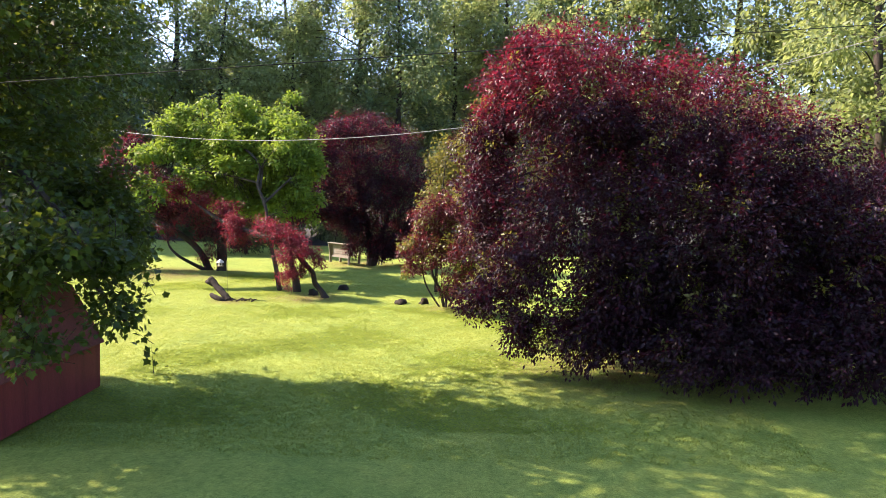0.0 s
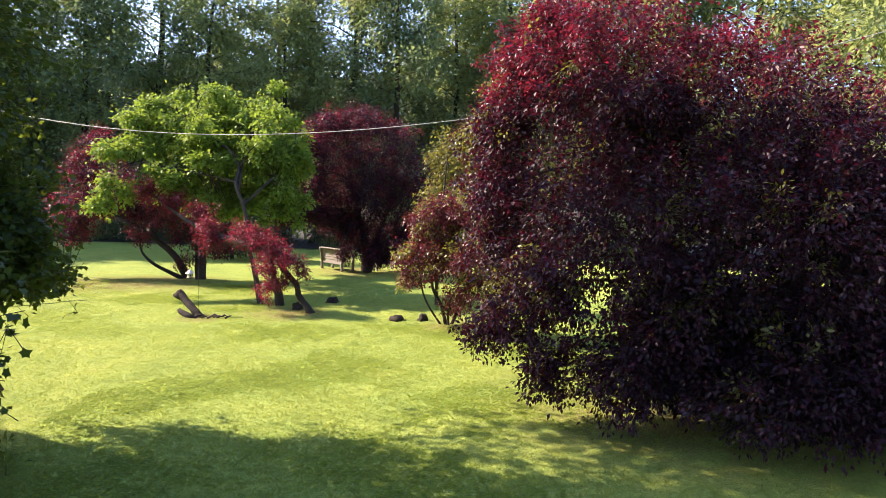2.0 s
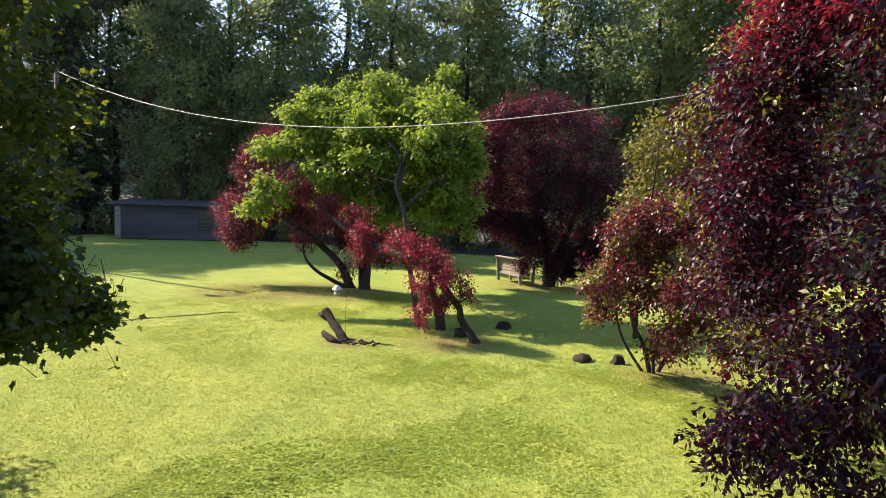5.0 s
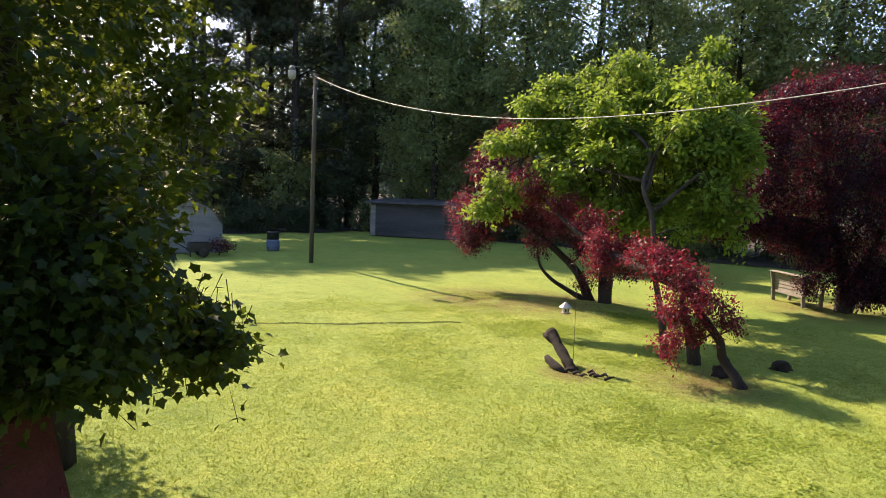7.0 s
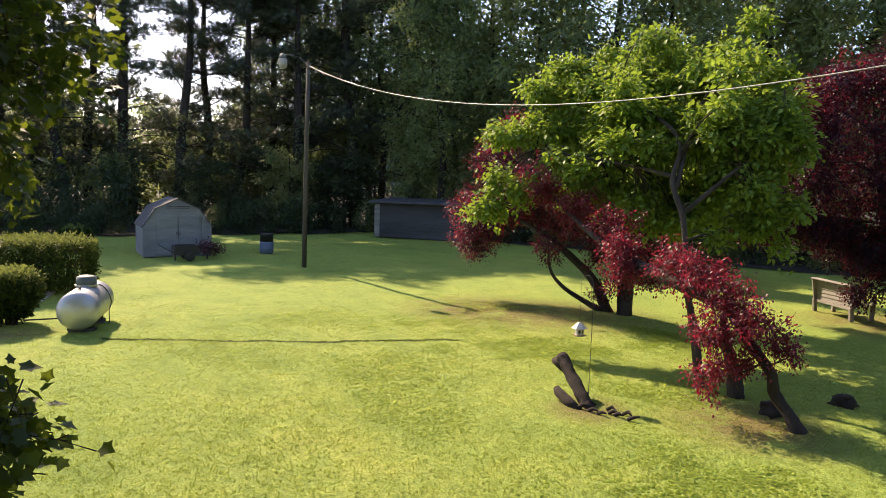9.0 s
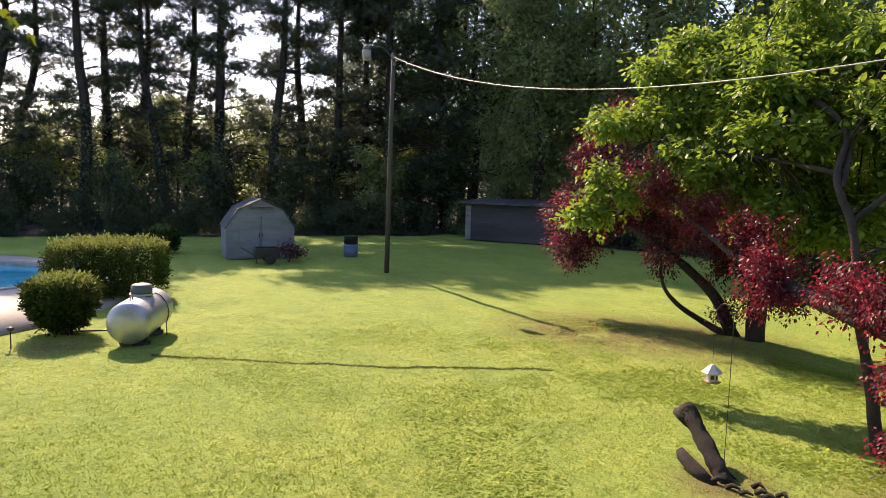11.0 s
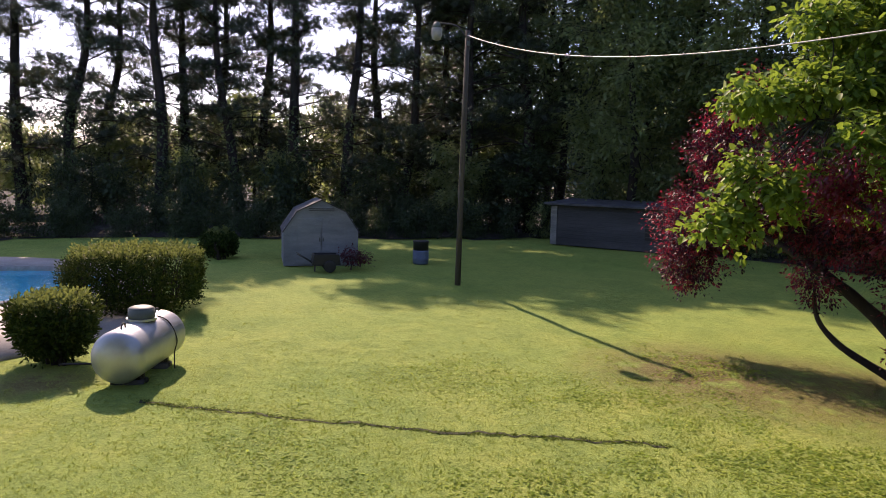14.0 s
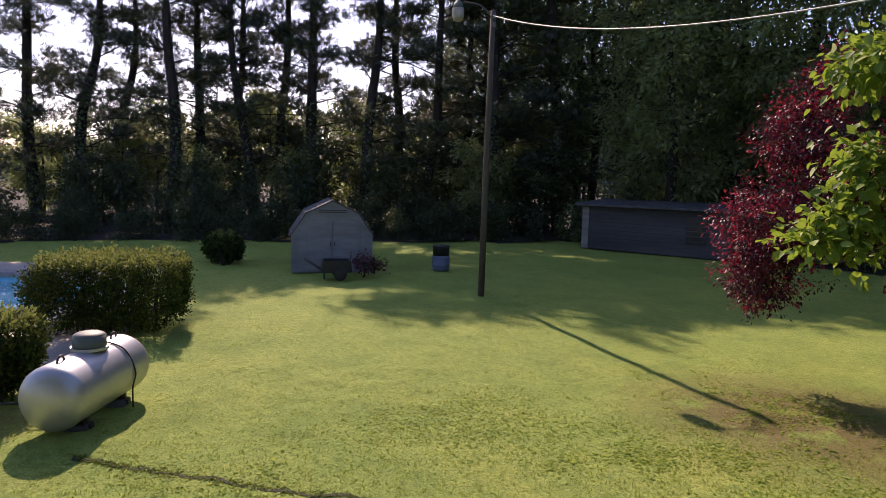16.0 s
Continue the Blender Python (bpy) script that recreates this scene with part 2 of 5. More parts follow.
    # the fuzz of blade tips, brighter where it is seen at a low angle
    bsdf.inputs["Sheen Weight"].default_value, bsdf.inputs["Sheen Roughness"].default_value = 0.35, 0.45
    bsdf.inputs["Sheen Tint"].default_value = (0.72, 0.85, 0.18, 1)
    bp = nodes.new("ShaderNodeBump")
    bp.inputs["Strength"].default_value, bp.inputs["Distance"].default_value = 0.75, 0.035
    links.new(fine.outputs[0], bp.inputs["Height"])
    bp2 = nodes.new("ShaderNodeBump")
    bp2.inputs["Strength"].default_value, bp2.inputs["Distance"].default_value = 0.9, 0.02
    links.new(blade.outputs[0], bp2.inputs["Height"])
    links.new(bp.outputs[0], bp2.inputs["Normal"])
    links.new(bp2.outputs[0], bsdf.inputs["Normal"])
    return m


M_LAWN = lawn_material()
M_GRASS = foliage("grass_blade", [(0.14, 0.195, 0.044), (0.19, 0.245, 0.052), (0.24, 0.29, 0.062)], (0.54, 0.63, 0.13), 0.55, 0.8, 0.06, patch=0.9)
M_WEED = foliage("clover_leaf", [(0.09, 0.17, 0.030), (0.18, 0.265, 0.042), (0.29, 0.36, 0.060)], (0.55, 0.66, 0.08), 0.5, 0.6, 0.15, patch=1.5)

# blades along the groove, darkened as if shaded
M_TURF = foliage("ragged_turf", [(0.045, 0.075, 0.014), (0.085, 0.125, 0.022), (0.14, 0.18, 0.032)], (0.22, 0.30, 0.04), 0.3, 0.8, 0.06, patch=0.9)

# ---- mesh helpers ----
rng = np.random.default_rng(7)


def np_mesh(name, V, groups, smooth=False):
    """A mesh from an array of vertices and arrays of faces, one array for each number of corners."""
    me = bpy.data.meshes.new(name)
    V = np.asarray(V, dtype=np.float32).reshape(-1, 3)
    me.vertices.add(len(V))
    me.vertices.foreach_set("co", V.ravel())
    loops = np.concatenate([np.asarray(g, dtype=np.int32).ravel() for g in groups])
    sizes = np.concatenate([np.full(len(g), np.asarray(g).shape[1], dtype=np.int32) for g in groups])
    me.loops.add(len(loops))
    me.loops.foreach_set("vertex_index", loops)
    me.polygons.add(len(sizes))
    me.polygons.foreach_set("loop_start", np.concatenate([[0], np.cumsum(sizes)[:-1]]).astype(np.int32))
    me.update(calc_edges=True)
    if smooth:
        me.polygons.foreach_set("use_smooth", np.ones(len(sizes), dtype=bool))
    return me


def put(name, me, mat, parent=None, label=""):
    ob = new(name, me)
    if mat:
        me.materials.append(mat)
    if parent:
        ob.parent = parent
    return tagged(ob, label)


def part(name, bm, mat, parent, label="", smooth=False):
    me = bpy.data.meshes.new(name)
    bm.normal_update()
    bm.to_mesh(me)
    bm.free()
    if smooth:
        for p in me.polygons:
            p.use_smooth = True
    return put(name, me, mat, parent, label)


def thing(name, m, label, category, group="", kind=""):
    ob = new(name)
    ob.empty_display_size = 0.2
    ob.matrix_basis = m
    return tagged(ob, label, category, group, kind)


def box(bm, size, centre=(0, 0, 0), rot=None, bevel=0.0):
    m = Matrix.Translation(centre) @ (rot or Matrix()) @ Matrix.Diagonal((*size, 1))
    g = bmesh.ops.create_cube(bm, size=1, matrix=m)
    if bevel:
        es = list({e for v in g["verts"] for e in v.link_edges})
        bmesh.ops.bevel(bm, geom=es, offset=bevel, segments=1, affect="EDGES", profile=0.5)
    return bm


def tube_data(path, radii, sides=8, wobble=0.0, cap=True):
    """Rings along a path: vertices and quads of a tapering limb."""
    path = np.asarray(path, float)
    n = len(path)
    tang = np.gradient(path, axis=0)
    tang /= np.linalg.norm(tang, axis=1)[:, None] + 1e-9
    ref = np.array([0.31, 0.17, 0.93]) if abs(tang[0][2]) < 0.8 else np.array([0.95, 0.2, 0.1])
    V = []
    for i in range(n):
        a = np.cross(tang[i], ref)
        a /= np.linalg.norm(a) + 1e-9
        b = np.cross(tang[i], a)
        ang = np.arange(sides) * 2 * np.pi / sides
        r = radii[i] * (1 + wobble * (rng.random(sides) - 0.5))
        V.append(path[i] + (np.cos(ang) * r)[:, None] * a + (np.sin(ang) * r)[:, None] * b)
    V = np.concatenate(V)
    i, j = np.meshgrid(np.arange(n - 1), np.arange(sides), indexing="ij")
    i, j = i.ravel(), j.ravel()
    k = (j + 1) % sides
    F = np.stack([i * sides + j, i * sides + k, (i + 1) * sides + k, (i + 1) * sides + j], 1)
    caps = np.array([list(range(sides))[::-1], [(n - 1) * sides + q for q in range(sides)]]) if cap else None
    return V, F, caps


def join_tubes(tubes):
    V, Q, C, off = [], [], {}, 0
    for v, f, c in tubes:
        V.append(v)
        Q.append(f + off)
        if c is not None:
            C.setdefault(c.shape[1], []).append(c + off)
        off += len(v)
    return np.concatenate(V), [np.concatenate(Q)] + [np.concatenate(x) for x in C.values()]


def smooth_path(points, steps=6):
    """Catmull-Rom through a few points (x, y, z, r)."""
    P = np.asarray(points, float)
    P = np.concatenate([[2 * P[0] - P[1]], P, [2 * P[-1] - P[-2]]])
    out = []
    for i in range(1, len(P) - 2):
        for s in range(steps):
            t = s / steps
            a, b, c, d = P[i - 1], P[i], P[i + 1], P[i + 2]
            out.append(0.5 * (2 * b + (c - a) * t + (2 * a - 5 * b + 4 * c - d) * t * t + (3 * b - a - 3 * c + d) * t ** 3))
    out.append(P[-2])
    return np.array(out)


# leaf outlines: (along, across, lift), and the faces over them
LEAF_OVAL = (np.array([[0, 0, 0], [0.42, -0.27, 0.07], [1, 0, -0.06], [0.42, 0.27, 0.07]]), [np.array([[0, 1, 2], [0, 2, 3]])])
LEAF_BROAD = (np.array([[0, 0, 0], [0.3, -0.34, 0.06], [0.68, -0.26, 0.03], [1, 0, -0.1], [0.68, 0.26, 0.03], [0.3, 0.34, 0.06]]), [np.array([[0, 1, 2, 3], [0, 3, 4, 5]])])
LEAF_MAPLE = (np.array([[0, 0, 0], [-0.10, -0.30, 0.02], [0.19, -0.34, 0.03], [0.42, -0.56, 0.05], [0.55, -0.29, 0.0], [1, 0, -0.12], [0.55, 0.29, 0.0], [0.42, 0.56, 0.05], [0.19, 0.34, 0.03], [-0.10, 0.30, 0.02]]),
              [np.array([[0, 1, 2, 3, 4, 5], [0, 5, 6, 7, 8, 9]])])
NEEDLES = (np.array([[0, -0.03, 0], [1, -0.28, -0.05], [0.6, -0.06, 0], [1.1, 0.03, 0.05], [0.6, 0.08, 0], [1, 0.32, -0.03], [0, 0.03, 0]]),
           [np.array([[0, 1, 2], [2, 3, 4], [4, 5, 6]])])


def unit(a):
    return a / (np.linalg.norm(a, axis=1)[:, None] + 1e-9)


def leaf_mesh(name, P, D, N, S, shape):
    """One mesh of loose leaves: where they sit, which way they point, what way they face, and how long they are."""
    T, faces = shape
    D = unit(D)
    B = unit(np.cross(N, D))
    N = np.cross(D, B)
    V = P[:, None, :] + S[:, None, None] * (T[None, :, 0:1] * D[:, None] + T[None, :, 1:2] * B[:, None] + T[None, :, 2:3] * N[:, None])
    off = (np.arange(len(P)) * len(T))[:, None, None]
    by_size = {}
    for f in faces:
        by_size.setdefault(f.shape[1], []).append((f[None] + off).reshape(-1, f.shape[1]))
    return np_mesh(name, V.reshape(-1, 3), [np.concatenate(x) for x in by_size.values()])


def sprays(A, B, per, size, droop, spread, flat=0.55):
    """Leaves set along twigs from A to B."""
    n = len(A)
    t = 0.15 + 0.85 * rng.random((n, per, 1))
    axis = B - A
    side = rng.normal(size=(n, per, 3))
    P = A[:, None] + axis[:, None] * t + side * spread
    D = unit((unit(axis)[:, None] * 0.7 + side * 0.75 + np.array([0, 0, -droop])).reshape(-1, 3))
    N = unit((np.array([0, 0, 1.0]) + rng.normal(size=(n, per, 3)) * flat).reshape(-1, 3))
    S = size * (0.65 + 0.7 * rng.random(n * per))
    return P.reshape(-1, 3), D, N, S


def tree(name, base, trunks, lobes, leaf, size, per, twig, mat, bark, label, category="tree", droop=0.35, spread=0.05, shell=0.5, group="", sides=9, crown_label="", twig_r=0.0045, second=None, upper=None, fine=True, flat=0.55):
    """A tree: trunks are paths of (x, y, z, r); lobes are (x, y, z, rx, ry, rz, twigs), all from the base."""
    root = thing(name, pose(*base), label, category, group)
    limbs, anchors = [], []
    for tr in trunks:
        sp = smooth_path(tr)
        limbs.append(tube_data(sp[:, :3], sp[:, 3], sides, 0.18))
        anchors.append(sp[len(sp) // 3:])
    anchors = np.concatenate(anchors)
    A, B = [], []
    for cx, cy, cz, rx, ry, rz, n in lobes:
        c = np.array([cx, cy, cz])
        low = anchors[:, :3] + np.array([0, 0, 0.25]) * np.linalg.norm(anchors[:, :2] - c[:2], axis=1)[:, None]
        a = anchors[np.argmin(np.linalg.norm(low - c, axis=1))]
        mid = (a[:3] + c) / 2 + np.array([0, 0, 0.12 * np.linalg.norm(c - a[:3])]) + rng.normal(size=3) * 0.1
        r0 = max(min(a[3] * 0.6, 0.014 + 0.007 * np.linalg.norm(c - a[:3])), 0.012)
        sp = smooth_path([(*a[:3], r0), (*mid, r0 * 0.7), (*c, r0 * 0.4)], 5)
        limbs.append(tube_data(sp[:, :3], sp[:, 3], 6, 0.1))
        # boughs inside the lobe, then twigs at its skin
        R = np.array([rx, ry, rz])
        nb = max(4, n // 26) if fine else 0
        bd = unit(rng.normal(size=(nb, 3)))
        ends = c + bd * R * (0.55 + 0.2 * rng.random((nb, 1)))
        for e in ends:
            m2 = (c + e) / 2 + rng.normal(size=3) * 0.12 * np.mean(R)
            limbs.append(tube_data(np.array([c, m2, e]), [r0 * 0.4, r0 * 0.25, r0 * 0.1 + 0.004], 4, 0, False))
        d = unit(rng.normal(size=(n, 3)))
        rad = shell + (1.05 - shell) * rng.random((n, 1)) ** 0.6
        lump = 1 + 0.22 * np.sin(d[:, :1] * 7 + cx * 3) * np.cos(d[:, 1:2] * 6 + cy) + 0.08 * rng.normal(size=(n, 1))
        tip = c + d * R * rad * lump
        start = tip - unit(d * R + np.array([0, 0, -0.25]) + rng.normal(size=(n, 3)) * 0.35) * twig * (0.7 + 0.6 * rng.random((n, 1)))
        ok = tip[:, 2] > 0.12
        A.append(start[ok])
        B.append(tip[ok])
    A, B = np.concatenate(A), np.concatenate(B)
    V, G = join_tubes(limbs)
    put("trunk", np_mesh("trunk", V, G, True), bark, root)
    # thin three-sided twigs
    ax = unit(B - A)
    u = unit(np.cross(ax, np.array([0.3, 0.5, 0.8])))
    w = np.cross(ax, u)
    ring = [A + twig_r * (math.cos(q) * u + math.sin(q) * w) for q in (0, 2.1, 4.2)]
    TV = np.stack(ring + [A + (B - A) * 0.78], 1).reshape(-1, 3)
    o = (np.arange(len(A)) * 4)[:, None]
    TF = np.concatenate([o + np.array([[0, 1, 3]]), o + np.array([[1, 2, 3]]), o + np.array([[2, 0, 3]])])
    if fine:
        tagged(put("brushwood", np_mesh("brushwood", TV, [TF]), bark, root), kind="stuff")
    if second:
        pick = rng.random(len(A)) < second[1]
        put("crown", leaf_mesh("crown", *sprays(A[pick], B[pick], per, size, droop, spread, flat), leaf), second[0], root, second[2])
        A, B = A[~pick], B[~pick]
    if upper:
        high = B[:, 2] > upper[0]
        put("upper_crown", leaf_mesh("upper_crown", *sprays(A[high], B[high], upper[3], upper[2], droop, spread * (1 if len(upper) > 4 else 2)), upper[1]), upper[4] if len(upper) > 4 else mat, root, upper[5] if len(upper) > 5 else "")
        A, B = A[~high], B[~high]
    put("crown", leaf_mesh("crown", *sprays(A, B, per, size, droop, spread, flat), leaf), mat, root, crown_label)
    return root


def tree_w(name, base, trunks, lobes, *args, **kw):
    """As tree(), with trunks and lobes given in the world."""
    bx, by, bz = base
    tr = [[(x - bx, y - by, z - bz, r) for x, y, z, r in path] for path in trunks]
    lo = [(x - bx, y - by, z - bz, a, b, c, n) for x, y, z, a, b, c, n in lobes]
    return tree(name, base, tr, lo, *args, **kw)


# ---- ground, pool ----
def oval(cx, cy, rx, ry, p, n=120):
    a = np.arange(n) * 2 * np.pi / n
    c, s = np.cos(a), np.sin(a)
    return np.stack([cx + rx * np.sign(c) * np.abs(c) ** (2 / p), cy + ry * np.sign(s) * np.abs(s) ** (2 / p)], 1)


POOL = (-27.6, 12.5, 3.7, 5.7, 2.6)
DECK = (-26.5, 11.0, 8.5, 8.1, 2.6)


def in_pool(x, y, grow=1.0):
    return (np.abs((x - POOL[0]) / (POOL[2] * grow)) ** POOL[4] + np.abs((y - POOL[1]) / (POOL[3] * grow)) ** POOL[4]) < 1


def in_deck(x, y):
    return (np.abs((x - DECK[0]) / DECK[2]) ** DECK[4] + np.abs((y - DECK[1]) / DECK[3]) ** DECK[4]) < 1


def lattice(x, y, cell, seed):
    """Smooth random heights between 0 and 1 on a square lattice."""
    x, y = np.asarray(x, float) / cell, np.asarray(y, float) / cell
    i, j = np.floor(x), np.floor(y)
    u, v = x - i, y - j
    u, v = u * u * (3 - 2 * u), v * v * (3 - 2 * v)

    def corner(p, q):
        h = np.sin(p * 127.1 + q * 311.7 + seed * 74.7) * 43758.5453
        return h - np.floor(h)
    return (corner(i, j) * (1 - u) + corner(i + 1, j) * u) * (1 - v) + (corner(i, j + 1) * (1 - u) + corner(i + 1, j + 1) * u) * v


def tufted(x, y):
    """Humps of turf, a hand to a forearm wide, stronger in some patches than in others."""
    patch = np.clip(lattice(x, y, 2.3, 5) * 1.5 - 0.25, 0.12, 1)
    return patch * (0.045 * lattice(x, y, 0.42, 1) ** 1.5 + 0.034 * lattice(x, y, 0.19, 2) ** 1.5)


def ground_height(x, y):
    return 0.014 * np.sin(x * 0.9 + 1.3 * np.sin(y * 0.45)) + 0.012 * np.sin(y * 1.25 + 0.8 * np.sin(x * 0.6)) + 0.006 * np.sin(x * 2.9 + y * 1.7) - 0.035 + tufted(x, y)


def build_ground():
    xs = np.concatenate([[-1800, -700, -300, -150, -90], np.arange(-60, -18.01, 0.6), np.arange(-18, 6.01, 0.085), np.arange(6.6, 30.01, 0.6), [45, 80, 160, 400, 900, 1800]])
    ys = np.concatenate([[-1800, -600, -200, -80, -30], np.arange(-6, 8.01, 0.6), np.arange(8.1, 27.01, 0.085), np.arange(27.6, 48.01, 0.6), [60, 90, 160, 400, 900, 1800]])
    X, Y = np.meshgrid(xs, ys, indexing="ij")
    near = (np.abs(X + 15) < 46) & (np.abs(Y - 21) < 28)
    Z = np.where(near, ground_height(X, Y), -0.02)
    V = np.stack([X, Y, Z], -1).reshape(-1, 3)
    i, j = np.meshgrid(np.arange(len(xs) - 1), np.arange(len(ys) - 1), indexing="ij")
    i, j = i.ravel(), j.ravel()
    n = len(ys)
    F = np.stack([i * n + j, (i + 1) * n + j, (i + 1) * n + j + 1, i * n + j + 1], 1)
    hole = in_pool(V[:, 0], V[:, 1], 1.02)
    F = F[~hole[F].any(1)]
    ob = put("ground", np_mesh("ground", V, [F], True), M_LAWN)
    tagged(ob, "sunlit mown lawn with brown patches and shade", "lawn", kind="structure")


build_ground()


def ring(name, inner, outer, z0, z1, mat):
    n = len(inner)
    V = np.concatenate([np.c_[inner, np.full(n, z1)], np.c_[outer, np.full(n, z1)], np.c_[outer, np.full(n, z0)], np.c_[inner, np.full(n, z0)]])
    a = np.arange(n)
    b = (a + 1) % n
    F = [np.stack([k * n + a, k2 * n + a, k2 * n + b, k * n + b], 1) for k, k2 in ((0, 1), (1, 2), (3, 0))]
    return put(name, np_mesh(name, V, [np.concatenate(F)]), mat)


pool_edge = oval(*POOL)
deck = ring("pavement", oval(POOL[0], POOL[1], POOL[2] + 0.30, POOL[3] + 0.30, POOL[4]), oval(*DECK), -0.1, 0.035, M_DECK)
tagged(deck, "pale worn concrete pool deck with curved edge", "pool deck", kind="structure")
pool = thing("swimming_pool", pose(0, 0, 0), "in-ground swimming pool with blue water and liner", "pool")
n = len(pool_edge)
a = np.arange(n)
b = (a + 1) % n
V = np.concatenate([np.c_[pool_edge, np.full(n, 0.03)], np.c_[pool_edge, np.full(n, -1.3)], [[POOL[0], POOL[1], -1.4]]])
put("basin", np_mesh("basin", V, [np.stack([a, b, b + n, a + n], 1), np.stack([a + n, b + n, np.full(n, 2 * n)], 1)]), M_LINER, pool)
c = ring("coping", oval(POOL[0], POOL[1], POOL[2] - 0.03, POOL[3] - 0.03, POOL[4]), oval(POOL[0], POOL[1], POOL[2] + 0.30, POOL[3] + 0.30, POOL[4]), -0.08, 0.06, M_BLOCK)
c.parent = pool
we = oval(POOL[0], POOL[1], POOL[2] - 0.001, POOL[3] - 0.001, POOL[4])
w = put("water", np_mesh("water", np.concatenate([np.c_[we, np.full(n, -0.08)], [[POOL[0], POOL[1], -0.08]]]), [np.stack([a, b, np.full(n, n)], 1)], True), M_WATER, pool)
w.visible_shadow = False


# ---- woods round the lawn ----
def hardwood(name, height, mat, seed_lobes, label, size=0.235, per=20, twigs=58):
    lobes = [(x, y, z * height, r, r, r * 0.8, int(twigs * r * r / 5.0)) for x, y, z, r in seed_lobes]
    return tree(name, (0, 0, 0), [[(0, 0, -0.1, 0.26), (0.2, 0.1, height * 0.3, 0.2), (-0.2, 0.2, height * 0.6, 0.13), (0.1, 0, height * 0.9, 0.05)]], lobes, LEAF_OVAL, size, per, 0.8, mat, M_BARK, label,
                droop=0.3, spread=0.18, shell=0.35, flat=0.4, group="woodland trees", sides=7, twig_r=0.012)


def lobe_set(k, low):
    out = []
    for i in range(k):
        z = low + (0.95 - low) * (i + 0.5) / k
        r = 1.0 + 0.85 * math.sin(math.pi * min(1, (z - low) / (1.0 - low) * 0.85 + 0.12))
        ang = i * 2.4 + rng.random()
        d = (2.0 + 1.3 * rng.random()) * math.sin(math.pi * min(1.0, (z - low) / (1.02 - low) * 0.8 + 0.15))
        out.append((d * math.cos(ang), d * math.sin(ang), z, r))
    return out


W_LABEL = "tall leafy hardwood tree at the edge of the woods"
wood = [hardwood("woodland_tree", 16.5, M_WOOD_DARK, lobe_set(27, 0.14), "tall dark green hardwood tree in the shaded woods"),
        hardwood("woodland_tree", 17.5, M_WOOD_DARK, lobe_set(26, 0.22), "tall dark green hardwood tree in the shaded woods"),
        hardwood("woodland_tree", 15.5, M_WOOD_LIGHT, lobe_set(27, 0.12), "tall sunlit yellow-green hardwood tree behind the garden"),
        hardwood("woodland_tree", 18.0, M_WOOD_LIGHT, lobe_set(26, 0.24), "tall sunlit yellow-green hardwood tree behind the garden")]


